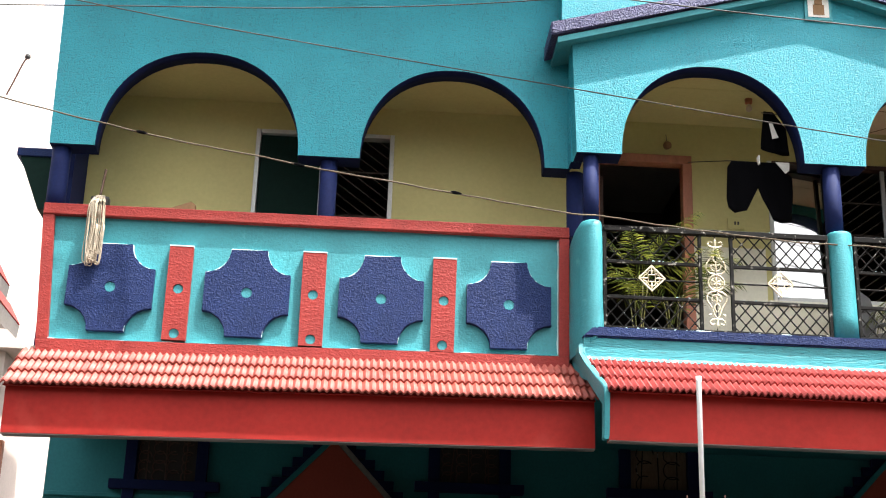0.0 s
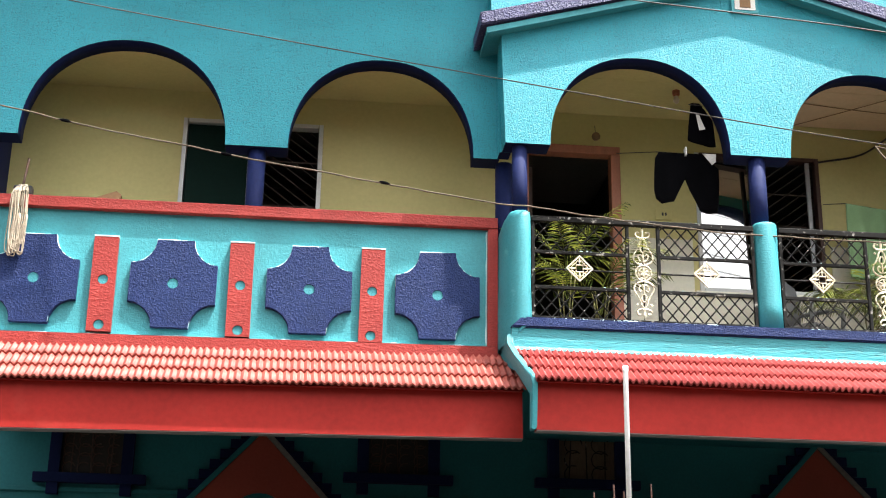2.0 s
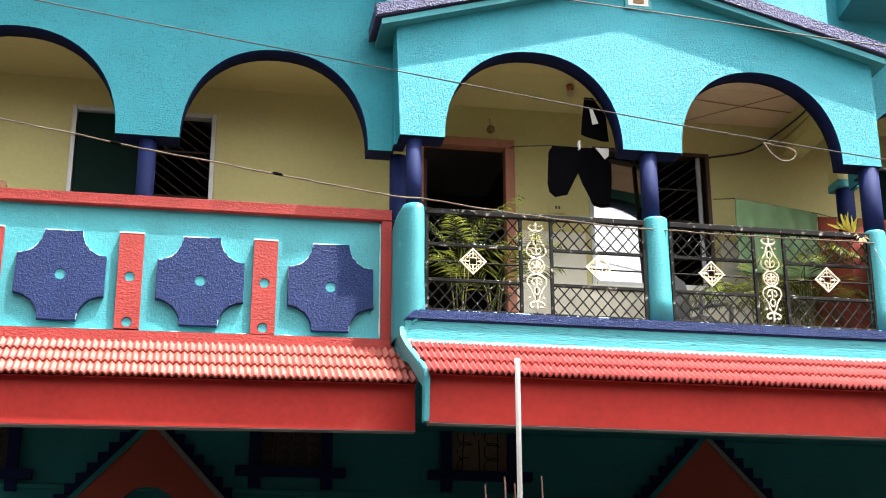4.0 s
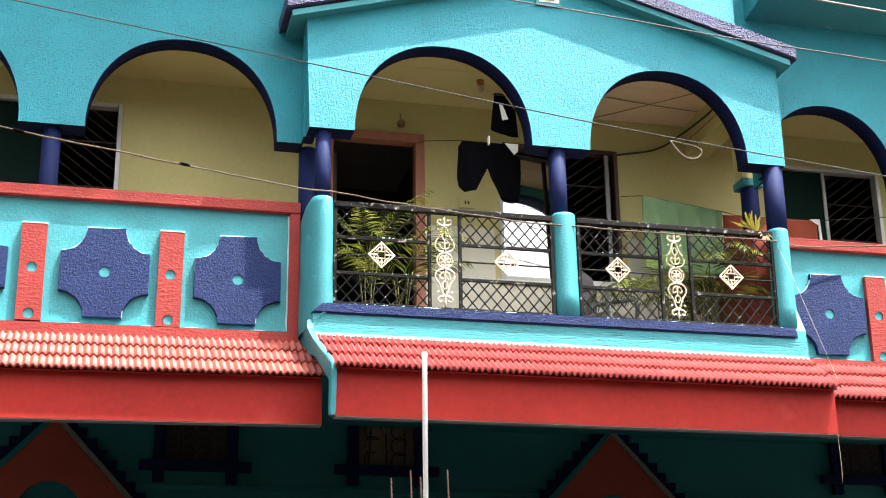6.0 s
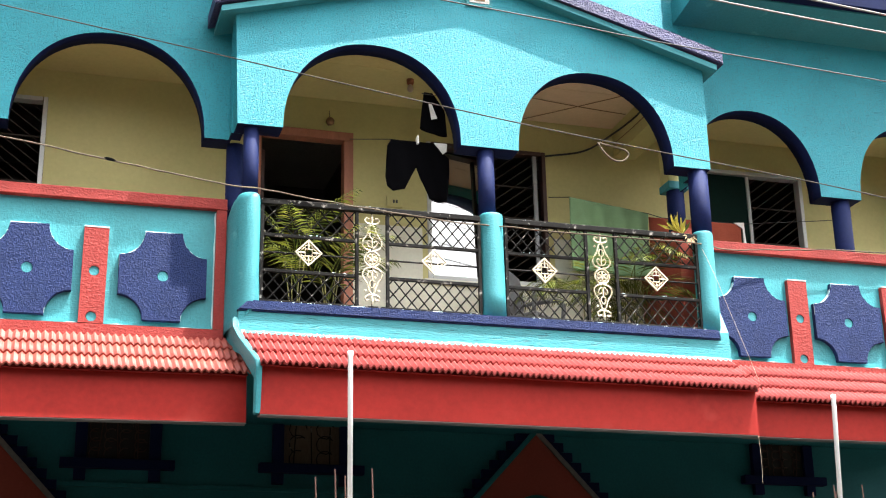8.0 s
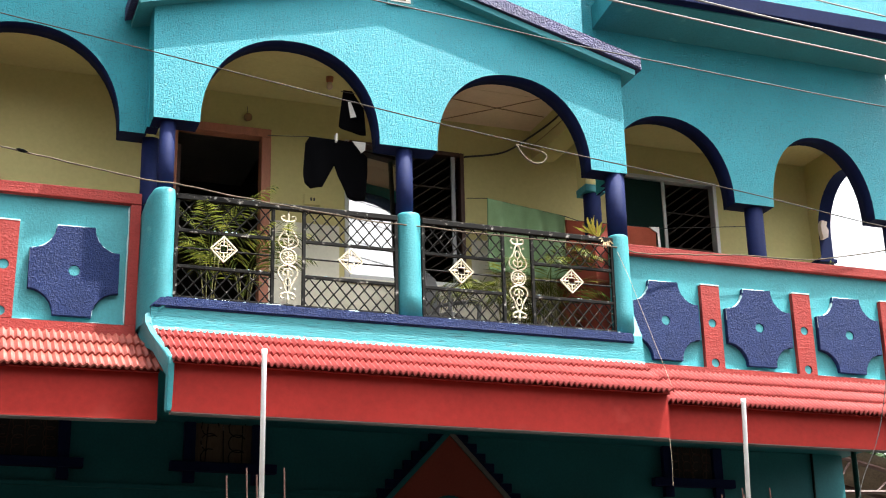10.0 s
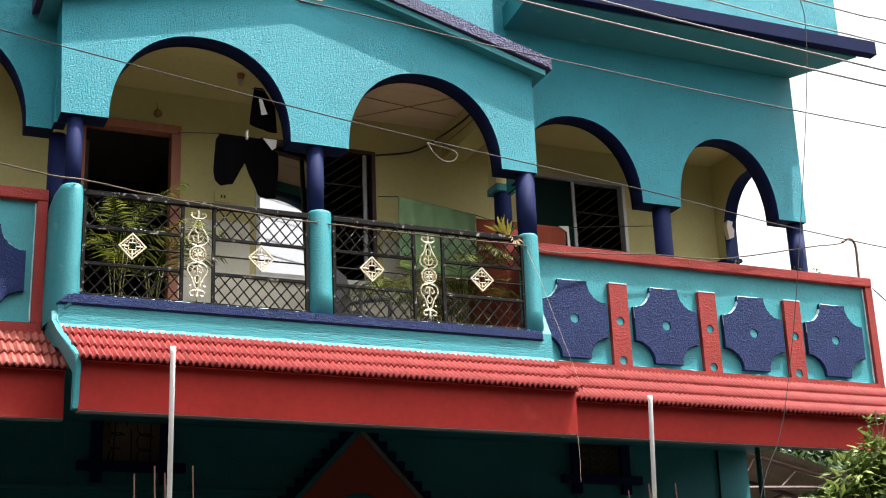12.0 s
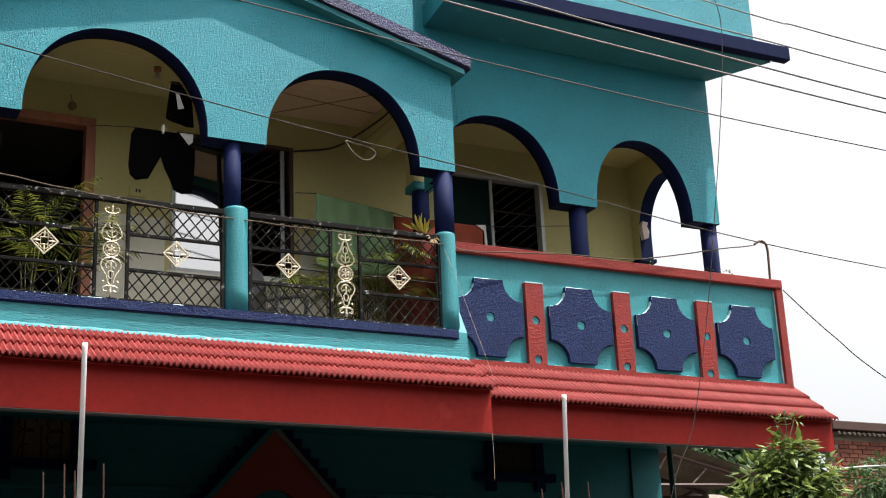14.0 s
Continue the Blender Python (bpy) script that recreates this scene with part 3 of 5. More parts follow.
sec = smooth_path([(-2.393, 0.362, 0), (-2.385, 0.20, 0), (-2.350, 0.04, 0), (-2.300, -0.045, 0), (-2.235, -0.075, 0), (-2.175, -0.055, 0), (-2.158, 0.0, 0), (-2.160, 0.10, 0), (-2.20, 0.20, 0), (-2.28, 0.362, 0)], 4)
bm = bmesh.new()
rings = []
for k, (grow, z, edge) in enumerate(((1.0, 4.90, -2.31), (1.04, 4.97, -2.27), (1.05, 5.03, -2.155), (1.03, 5.12, 0), (1.0, 5.4, 0), (0.99, 5.8, 0), (0.98, 5.99, 0), (0.94, 6.03, 0), (0.80, 6.05, 0), (0.30, 6.055, 0))):
    rings.append([bm.verts.new((min(edge or 0, -2.275 + (p.x + 2.275) * grow + 0.006 * noise.noise((p.x * 9, p.y * 9, z * 4))), 0.14 + (p.y - 0.14) * grow, z - 0.32 * max(0.0, p.y - 0.03) * (1 if k > 5 else 0))) for p in sec])
for A, B in zip(rings, rings[1:]):
    for k in range(len(sec)):
        bm.faces.new((A[k], A[(k + 1) % len(sec)], B[(k + 1) % len(sec)], B[k]))
bm.faces.new(rings[-1])
tagged(part("wall_pier_left", bm, M_TEAL, smooth=True), "rounded turquoise plaster pier at the railing end", "wall", kind="structure")
bm, *_ = slab([(-0.06, 5.08), (-0.075, 4.80), (0.30, 4.80), (0.30, 6.03), (0.10, 6.03), (0.06, 5.3)], 1.975, 2.06, axis="x")
tagged(part("wall_cheek_low_right", bm, M_TEAL), "turquoise painted cheek wall beside the railing", "wall", kind="structure")


bm = bmesh.new()
rows = []
for k in range(201):
    x = -2.33 + 4.37 * k / 200
    n1, n2 = noise.noise((x * 7, 3, 0)), noise.noise((x * 23, 8, 0))
    rows.append([bm.verts.new(p) for p in ((x, -0.118 - 0.008 * n2, 4.806 + 0.004 * n2), (x, -0.113 - 0.008 * n1, 4.830 + 0.007 * n2), (x, -0.095, 4.838 + 0.008 * n1), (x, -0.0735, 4.846 + 0.012 * n1))])
for A, B in zip(rows, rows[1:]):
    for k in range(3):
        f = bm.faces.new((A[k], A[k + 1], B[k + 1], B[k]))
        f.smooth = True
        if k < 2 and noise.noise((A[0].co.x * 11, k * 4.0, 2)) > 0.34:
            f.material_index = 1
tagged(part("trim_fillet", bm, [M_TEAL_R, M_PRIMER_SUN]), "turquoise daubed mortar fillet above the roof tiles", "trim", kind="structure")

# ---- tiled eaves: three courses of ribbed tiles on a red fascia ----
COURSES = 3


def tile_mesh(length, mat, w, deep):
    """One ribbed tile: a rounded ridge with thickness, its foot at the origin, rising along +y."""
    bm = bmesh.new()
    h = w * deep
    prof = [(-w, 0.0), (-0.86 * w, 0.05 * h), (-0.2 * w, 0.90 * h), (0.0, h), (0.2 * w, 0.90 * h), (0.86 * w, 0.05 * h), (w, 0.0)]
    rows = [[bm.verts.new((x, y, z + dz)) for x, z in prof] for y, dz in ((0, 0), (length, 0))]
    low = [bm.verts.new((x, 0.002, z - 0.018)) for x, z in prof]
    for i in range(6):
        f = bm.faces.new((rows[0][i], rows[0][i + 1], rows[1][i + 1], rows[1][i]))
        f.smooth = True
        bm.faces.new((low[i], low[i + 1], rows[0][i + 1], rows[0][i]))
    me = bpy.data.meshes.new("tile")
    bm.to_mesh(me)
    bm.free()
    me.materials.append(mat)
    return me


def eave(name, x0, x1, y0, z0, y1, z1, fy, fz0, mat, pitch, tilt=0.0, skew=0.0, slant=0.0):
    run = math.hypot(y1 - y0, z1 - z0)
    ang = math.degrees(math.atan2(z1 - z0, y1 - y0))
    e = thing(name, "sloping red tiled eave above a red fascia board", "eave", ((x0 + x1) / 2, y1, z1), group="tiled eaves", kind="structure")
    for nm, z_lo, z_hi, dy, m, lab in (("fascia", fz0, z0 + 0.03, 0.0, M_FASCIA, "smooth red painted fascia"), ("trim", fz0 - 0.008, fz0 - 0.001, 0.004, M_CONC, "thin cement drip edge")):
        bm = bmesh.new()
        q = [(x0 + 0.03, fy - skew + dy), (x1 - 0.02, fy + dy), (x1 - 0.02, fy + 0.10), (x0 + 0.03, fy + 0.10)]
        lo, hi = [bm.verts.new((*p, z_lo)) for p in q], [bm.verts.new((*p, z_hi)) for p in q]
        bm.faces.new(lo), bm.faces.new(hi)
        for k in range(4):
            bm.faces.new((lo[k], lo[(k + 1) % 4], hi[(k + 1) % 4], hi[k]))
        part(nm, bm, m, e, lab)
    bm, *_ = slab([(y0 + 0.02, z0 - 0.006), (y1, z1 - 0.022), (y1, z1 - 0.10), (fy + 0.101, z0 - 0.03), (fy + 0.101, z0 + 0.02)], x0 + 0.02, x1 - 0.02, axis="x")
    part("tile_bed", bm, M_FASCIA, e)
    step = run / COURSES
    me = tile_mesh(step * 1.12, mat, pitch / 2, 0.78 if mat is M_TILE else 1.05)
    n = round((x1 - x0) / pitch)
    for c in range(COURSES):
        left = x0 + 0.03 - slant * (c + 0.5) / COURSES if slant else x0
        n = round((x1 - left) / pitch)
        for i in range(n):
            o = new("tile", me)
            o.parent = e
            o.matrix_parent_inverse = e.matrix_basis.inverted()
            s = c * step
            lift = 0.028
            o.matrix_basis = pose(left + (i + 0.5) * (x1 - left) / n, y0 + s * math.cos(radians(ang)), z0 + s * math.sin(radians(ang)) + lift - 0.012,
                                  ang - 4.6 + random.uniform(-0.5, 0.5), random.uniform(-1.0, 1.0), random.uniform(-0.3, 0.3))
    if tilt:
        # the eave sags slightly towards its far end
        pivot = Vector((x1, 0, z0))
        e.matrix_basis = Matrix.Translation(pivot) @ pose(0, 0, 0, 0, tilt, 0) @ Matrix.Translation(-pivot) @ e.matrix_basis
    return e


eave("eave_left", -6.92, -2.24, -0.235, 4.44, 0.33, 4.865, -0.14, 4.075, M_TILE, 0.055, -0.85, 0.014)
eave("eave_middle", -2.24, 2.03, -0.625, 4.43, -0.06, 4.83, -0.53, 4.065, M_TILE_B, 0.0505, slant=0.12)
eave("eave_right", 2.08, 6.21, -0.235, 4.44, 0.33, 4.885, -0.14, 4.14, M_TILE_B, 0.0505)


# ---- columns ----
def column(x, y, parts_, label):
    c = thing("column", label, "column", (x, y, parts_[0][2]), group="balcony columns")
    for nm, r, z0, z1, mat in parts_:
        prof = [(r * 1.0, z0), (r * 1.015, z0 + (z1 - z0) * 0.3), (r * 0.985, z0 + (z1 - z0) * 0.7), (r * 1.01, z1)]
        part(nm, lathe(x, y, prof, 28), mat, c, smooth=True)
    return c


for x, r in ((-6.86, 0.082), (-4.505, 0.077), (-2.325, 0.075), (3.70, 0.092), (5.36, 0.088)):
    column(x + (0.02 if x < -6 else 0), 0.46, [("shaft", r, 6.097 if x < -6 else 4.881, SPRING - 0.002, M_NAVY_S)], "round navy painted column behind the parapet")
for x, y, r0, r1, dx in ((-2.245, 0.055, 0.070, 0.067, -0.002), (-0.145, 0.055, 0.108, 0.075, 0.025), (1.94, 0.055, 0.098, 0.092, -0.015)):
    c = thing("column", "round column, turquoise below and navy above, between railing panels", "column", (x, y, 5.097), group="balcony columns")
    part("lower_shaft", lathe(x + dx, y - 0.02, [(r0 * 1.05, 5.0975), (r0 * 1.01, 5.3), (r0 * 0.97, 5.7), (r0 * 0.98, 6.015), (r0 * 0.955, 6.036), (r0 * 0.88, 6.045)], 28), M_TEAL, c, "turquoise painted lower half", True)
    part("upper_shaft", lathe(x, y, [(r1, 6.046), (r1 * 1.01, 6.3), (r1, SPRING - 0.002)], 28), M_NAVY_S, c, "navy painted upper half", True)
c = thing("column", "navy painted column with a turquoise cap inside the balcony", "column", (2.03, 0.72, 6.262), group="balcony columns")
part("shaft", lathe(2.03, 0.72, [(0.088, 6.262), (0.086, 6.72)], 24), M_NAVY_S, c, smooth=True)
part("cap", box(1.92, 2.14, 0.62, 0.84, 6.722, 6.80, 0.008), M_TEAL, c, "turquoise painted cap")
part("pier", box(1.93, 2.13, 0.64, 0.82, 6.802, 7.618), M_CREAM, c, "cream painted pier")


# ---- railings ----
def arc(cx, cz, r, a0, a1, y, n=10, rz=None):
    rz = rz or r
    return [(cx + r * math.cos(radians(a0 + (a1 - a0) * k / n)), y, cz + rz * math.sin(radians(a0 + (a1 - a0) * k / n))) for k in range(n + 1)]


def lattice(x0, x1, z0, z1, y):
    """Crossing diagonal rods, clipped to a rectangle."""
    bm = bmesh.new()
    slope, pitch = 1.18, 0.108
    h = z1 - z0
    for s, yy in ((1, y - 0.004), (-1, y + 0.004)):
        c = x0 - h / slope + 0.02
        while c < x1 + h / slope:
            pts = []
            for t in (0.0, 1.0):
                x = c + s * (t - 0.5) * h / slope
                pts.append((x, z0 + t * h))
            (xa, za), (xb, zb) = pts
            lo, hi = 0.0, 1.0
            if abs(xb - xa) > 1e-6:
                ta, tb = sorted(((x0 - xa) / (xb - xa), (x1 - xa) / (xb - xa)))
                lo, hi = max(lo, ta), min(hi, tb)
            if hi - lo > 0.02:
                p = lambda t: (xa + (xb - xa) * t, yy, za + (zb - za) * t)
                tube([p(lo), p(hi)], 0.0062, bm, 5)
            c += pitch
    return bm


def diamond(x, z, y, rail):
    """A cast square set on its corner: pierced rim, inner square and leaf scrolls."""
    R = 0.118
    d = part("diamond", diamond_rim(x, z, y, R), M_GOLD, rail, "cream cast-iron diamond")
    bm = bmesh.new()
    s = 0.030
    tube([(x - s, y, z - s), (x + s, y, z - s), (x + s, y, z + s), (x - s, y, z + s)], 0.006, bm, 6, True)
    for q in range(4):
        a = q * 90
        ca, sa = math.cos(radians(a)), math.sin(radians(a))
        rot = lambda u, v: (x + u * ca - v * sa, y, z + u * sa + v * ca)
        tube([rot(0.033, 0), rot(0.060, 0), rot(0.098, 0)], [0.004, 0.009, 0.004], bm, 6)
        for sg in (1, -1):
            tube([rot(0.062, 0), rot(0.068, sg * 0.016), rot(0.058, sg * 0.028), rot(0.044, sg * 0.030), rot(0.042, sg * 0.044), rot(0.052, sg * 0.052)], [0.003, 0.005, 0.006, 0.005, 0.005, 0.005], bm, 5)
    part("scrollwork", bm, M_GOLD, d)
    return d


def diamond_rim(x, z, y, R):
    bm = bmesh.new()
    o = [(R, 0), (0, R), (-R, 0), (0, -R)]
    i = [(a * 0.86, b * 0.86) for a, b in o]
    V = [[bm.verts.new((x + a, yy, z + b)) for a, b in q] for q in (o, i) for yy in (y - 0.008, y + 0.008)]
    for k in range(4):
        j = (k + 1) % 4
        for A, B in ((V[0], V[2]), (V[1], V[3]), (V[0], V[1]), (V[2], V[3])):
            bm.faces.new((A[k], A[j], B[j], B[k]))
    return bm


def ornament(x, y, rail):
    """A tall cast scroll ornament: a wheel between two lyre scrolls with crowns."""
    zc = 5.545
    bm = bmesh.new()
    tube(arc(x, zc, 0.068, 0, 360, y, 24)[:-1], 0.0075, bm, 6, True)
    tube(arc(x, zc, 0.047, 0, 360, y, 20)[:-1], 0.005, bm, 5, True)
    for k in range(6):
        a = radians(k * 60 + 30)
        tube([(x, y, zc), (x + 0.025 * math.cos(a), y, zc + 0.025 * math.sin(a)), (x + 0.048 * math.cos(a), y, zc + 0.048 * math.sin(a))], [0.005, 0.010, 0.004], bm, 5)
    o = part("ornament", bm, M_GOLD, rail, "cream cast-iron scroll ornament")
    for s in (1, -1):
        bm = bmesh.new()
        up = lambda dx, dz: (x + dx, y, zc + s * dz)
        for m in (1, -1):
            tube(smooth_path([up(m * 0.010, 0.075), up(m * 0.050, 0.085), up(m * 0.082, 0.120), up(m * 0.078, 0.165), up(m * 0.055, 0.200), up(m * 0.035, 0.240), up(m * 0.022, 0.285), up(m * 0.006, 0.305)], 4), 0.0072, bm, 6)
            tube(smooth_path([up(m * 0.004, 0.100), up(m * 0.030, 0.115), up(m * 0.044, 0.145), up(m * 0.030, 0.165), up(m * 0.014, 0.150)], 4), 0.0058, bm, 6)
            tube(smooth_path([up(m * 0.003, 0.185), up(m * 0.022, 0.205), up(m * 0.018, 0.235), up(m * 0.004, 0.255)], 4), 0.006, bm, 6)
            tube(smooth_path([up(0, 0.315), up(m * 0.035, 0.318), up(m * 0.062, 0.340), up(m * 0.050, 0.366), up(m * 0.026, 0.358)], 4), 0.0075, bm, 6)
            tube([up(m * 0.050, 0.272), up(m * 0.064, 0.284)], [0.005, 0.009], bm, 6)
        tube([up(0, 0.30), up(0, 0.345), up(0, 0.372), up(0, 0.398)], [0.008, 0.010, 0.014, 0.005], bm, 6)
        tube([up(0, 0.10), up(0, 0.14), up(0, 0.19)], [0.004, 0.009, 0.004], bm, 6)
        part("scroll", bm, M_GOLD, o)
    return o


def railing(x0, x1, p0, p1, orn, diamonds, label):
    y = 0.0
    r = thing("railing", label, "railing", ((x0 + x1) / 2, y, 5.096), group="balcony railings")
    part("top_rail", box(x0, x1, y - 0.025, y + 0.025, 5.962, 6.012, 0.006), M_METAL, r)
    part("bottom_rail", box(x0, x1, y - 0.018, y + 0.018, 5.100, 5.130, 0.004), M_METAL, r)
    for a in (x0 + 0.012, p0, p1, x1 - 0.012):
        part("post", box(a - 0.014, a + 0.014, y - 0.016, y + 0.016, 5.131, 5.961, 0.003), M_METAL, r)
    for a, b, dx in ((x0 + 0.027, p0 - 0.015, diamonds[0]), (p1 + 0.015, x1 - 0.027, diamonds[1])):
        for z in (5.695, 5.385):
            part("cross_rail", box(a, b, y - 0.012, y + 0.012, z - 0.014, z + 0.014, 0.003), M_METAL, r)
        part("rod", tube([(a, y, 5.545), (b, y, 5.545)], 0.0075), M_METAL, r)
        for z0, z1 in ((5.712, 5.960), (5.132, 5.370)):
            part("lattice", lattice(a, b, z0, z1, y), M_METAL, r, "crossing thin rods")
        diamond(dx, 5.558, y - 0.012, r)
    ornament(orn, y - 0.002, r)
    part("ornament_bar", tube([(orn, y + 0.006, 5.12), (orn, y + 0.006, 5.97)], 0.005), M_METAL, r)
    return r


railing(-2.155, -0.235, -1.335, -1.068, -1.203, (-1.75, -0.657), "black iron railing with lattice, gilded diamonds and a scroll ornament")
railing(-0.012, 1.845, 0.752, 1.035, 0.893, (0.348, 1.412), "black iron railing with lattice, gilded diamonds and a scroll ornament")


# ---- windows and door of the balcony ----
def window(name, x0, x1, z0, z1, label):
    w = thing(name, label, "window", ((x0 + x1) / 2, BACK, z0), kind="structure")
    xm = (x0 + x1) / 2 - 0.02
    part("sill", box(x0 - 0.05, x1 + 0.05, BACK - 0.05, BACK - 0.003, z0 - 0.05, z0 - 0.004, 0.005), M_DADO, w, "pale painted sill")
    for a, b, c, d in ((x0, x0 + 0.045, z0, z1), (x1 - 0.045, x1, z0, z1), (x0 + 0.046, x1 - 0.046, z1 - 0.045, z1), (x0 + 0.046, x1 - 0.046, z0, z0 + 0.045)):
        part("frame", box(a + 0.002, b - 0.002, BACK - 0.012, BACK + 0.09, c + 0.002, d - 0.002, 0.004), M_GRILL if name == "window_2" and a > x0 + 0.03 and c > z0 + 0.01 or name == "window_2" and a > xm else M_WHITE, w, "aluminium frame")
    if name == "window_2":
        part("stile", box(x1 - 0.135, x1 - 0.095, BACK + 0.002, BACK + 0.03, z0 + 0.048, z1 - 0.048, 0.003), M_PLASTIC, w, "grey aluminium stile")
    pane = part("pane", box(x0 + 0.05, xm - 0.02, BACK + 0.03, BACK + 0.038, z0 + 0.05, z1 - 0.05), M_GLASS if name == "window_2" else M_SHUTTER, w, "dark green panel")
    if name == "window_2":
        hinge = Vector((x0 + 0.05, BACK + 0.034, z0))
        pane.data.transform(Matrix.Translation(hinge) @ pose(0, 0, 0, -2.4, 0, 8) @ Matrix.Translation(-hinge))
    part("stile", box(xm - 0.02, xm + 0.015, BACK + 0.015, BACK + 0.05, z0 + 0.048, z1 - 0.048, 0.003), M_GRILL if name == "window_2" else M_WHITE, w, "narrow window stile")
    bm = bmesh.new()
    # diagonal security bars
    a, b = xm + 0.02, x1 - 0.05
    ends = (b, a) if name == "window_1" else (a, b)
    c = z0 - (b - a) * 0.75
    while c < z1:
        rise = 0.75 * (b - a)
        lo, hi = max(0.0, (z0 + 0.05 - c) / rise), min(1.0, (z1 - 0.05 - c) / rise)
        if hi - lo > 0.03:
            tube([(ends[0] + (ends[1] - ends[0]) * q, BACK + 0.08, c + rise * q) for q in (lo, hi)], 0.0062, bm, 5)
        c += 0.105
    part("grille", bm, M_BAR, w, "dark diagonal bars")
    for z in (z0 + 0.35, z0 + 0.72, z1 - 0.38):
        part("bar", box(a, b, BACK + 0.066, BACK + 0.076, z, z + 0.016), M_BAR, w, "dark level bar")
    return w


window("window_1", -5.25, -3.93, 5.80, 7.345, "sliding window with dark green glass and diagonal bars")
window("window_2", -0.32, 0.93, 5.85, 7.28, "sliding window whose glass mirrors the sky, half open")
window("window_3", 2.62, 3.84, 5.80, 7.29, "sliding window with dark glass and diagonal bars")
door = thing("door_1", "open doorway with a pinkish-brown wooden frame", "door", (-1.55, BACK, 4.88), kind="structure")
for a, b, c, d in ((-2.048, -1.955, 4.885, 7.19), (-1.155, -1.062, 4.885, 7.19), (-2.048, -1.062, 7.192, 7.278)):
    f = part("frame", box(a, b, BACK - 0.03, BACK + 0.10, c, d, 0.006), M_WOOD, door, "pinkish-brown wood")
part("leaf", box(-1.93, -1.89, BACK + 0.165, BACK + 0.98, 4.90, 7.10, 0.004), M_GRILL, door, "dark wooden leaf swung inwards")

# ---- ground floor with shade put into its colour, unseen blocking wall in front ----
# unseen wall under the pipes, added to keep light off the ground floor
tagged(part("wall_street", box(-7.0, 6.2, -0.92, -0.70, 0, 3.3), M_CONC), "plain cement wall added out of view to shade the ground floor", "wall", kind="structure")
# lower wall, paler and greyer than the cream above it
bm = box(-1.058, 1.9, BACK - 0.012, BACK - 0.002, 4.881, 5.795)
box(-1.058, -0.375, BACK - 0.012, BACK - 0.002, 5.795, 6.36, bm=bm)
box(0.985, 1.9, BACK - 0.012, BACK - 0.002, 5.795, 6.36, bm=bm)
tagged(part("dado", bm, M_DADO), "pale grey dado below the windows", "wall", kind="structure")
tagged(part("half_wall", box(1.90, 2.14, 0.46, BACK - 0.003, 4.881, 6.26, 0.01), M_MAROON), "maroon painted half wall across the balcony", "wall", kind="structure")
GF = 2.6
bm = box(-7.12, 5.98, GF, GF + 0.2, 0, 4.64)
tagged(part("wall_ground_floor", bm, M_TEAL_SHADE), "turquoise painted ground-floor wall, coloured darker for shade", "wall", kind="structure")
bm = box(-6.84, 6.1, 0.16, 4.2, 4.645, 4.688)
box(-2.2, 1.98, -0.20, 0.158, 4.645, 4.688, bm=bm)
tagged(part("soffit", bm, M_TEAL_SHADE), "turquoise painted underside of the balcony", "ceiling", kind="structure")
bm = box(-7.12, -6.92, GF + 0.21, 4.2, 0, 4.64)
tagged(part("wall_side_left", bm, M_TEAL_SHADE), "turquoise side wall of the house", "wall", kind="structure")
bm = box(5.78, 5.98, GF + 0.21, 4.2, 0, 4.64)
tagged(part("wall_side_right", bm, M_TEAL_SHADE), "turquoise side wall of the house", "wall", kind="structure")
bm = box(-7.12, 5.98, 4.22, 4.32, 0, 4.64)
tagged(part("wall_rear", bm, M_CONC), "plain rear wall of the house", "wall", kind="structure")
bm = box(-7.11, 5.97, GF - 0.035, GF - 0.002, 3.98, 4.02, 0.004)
tagged(part("trim_ledge", bm, M_TEAL_SHADE), "thin turquoise ledge along the ground-floor wall", "ledge", kind="structure")


def low_window(i, x0, x1, z0):
    w = thing("window_%d" % i, "ground-floor window with a navy surround and ornate grille", "window", ((x0 + x1) / 2, GF, z0), kind="structure")
    for a in (x0, x1 - 0.11):
        part("jamb", box(a, a + 0.11, GF - 0.07, GF - 0.002, z0 - 0.20, 4.638, 0.005), M_NAVY_SHADE, w, "navy painted jamb")
    part("sill", box(x0 - 0.13, x1 + 0.13, GF - 0.10, GF - 0.003, z0 - 0.09, z0, 0.005), M_NAVY_SHADE, w, "navy painted sill")
    # pane colour holds the darkness behind it, except on window_6
    part("pane", box(x0 + 0.112, x1 - 0.112, GF - 0.02, GF - 0.004, z0 + 0.002, 4.638), M_BARK if i == 6 else M_ROOM_SHADE, w)
    bm = bmesh.new()
    rnd = random.Random(i)
    W = x1 - x0 - 0.24
    across, rows_ = (2, 3) if i == 6 else (4, 5)
    for k in range(across):
        for q in range(rows_):
            cx, cz = x0 + 0.12 + W * (k + 0.5) / across, z0 + 0.05 + 0.09 * q * 5 / rows_
            tube(arc(cx, cz, W / (6 if i == 6 else 9), rnd.uniform(0, 90), rnd.uniform(220, 340), GF - 0.035, 8), 0.006, bm, 5)
    for k in range(3):
        tube([(x0 + 0.12 + W * (k + 0.5) / 3, GF - 0.035, z0 + 0.002), (x0 + 0.12 + W * (k + 0.5) / 3 + rnd.uniform(-0.05, 0.05), GF - 0.035, 4.63)], 0.006, bm, 5)
    part("grille", bm, M_GRILL if i != 6 else M_METAL, w, "curled iron grille")
    return w


for i, (a, b) in enumerate(((-6.37, -5.58), (-3.45, -2.65), (-1.58, -0.80), (3.63, 4.36))):
    low_window(4 + i, a, b, (4.15, 4.24, 4.25, 4.29)[i])


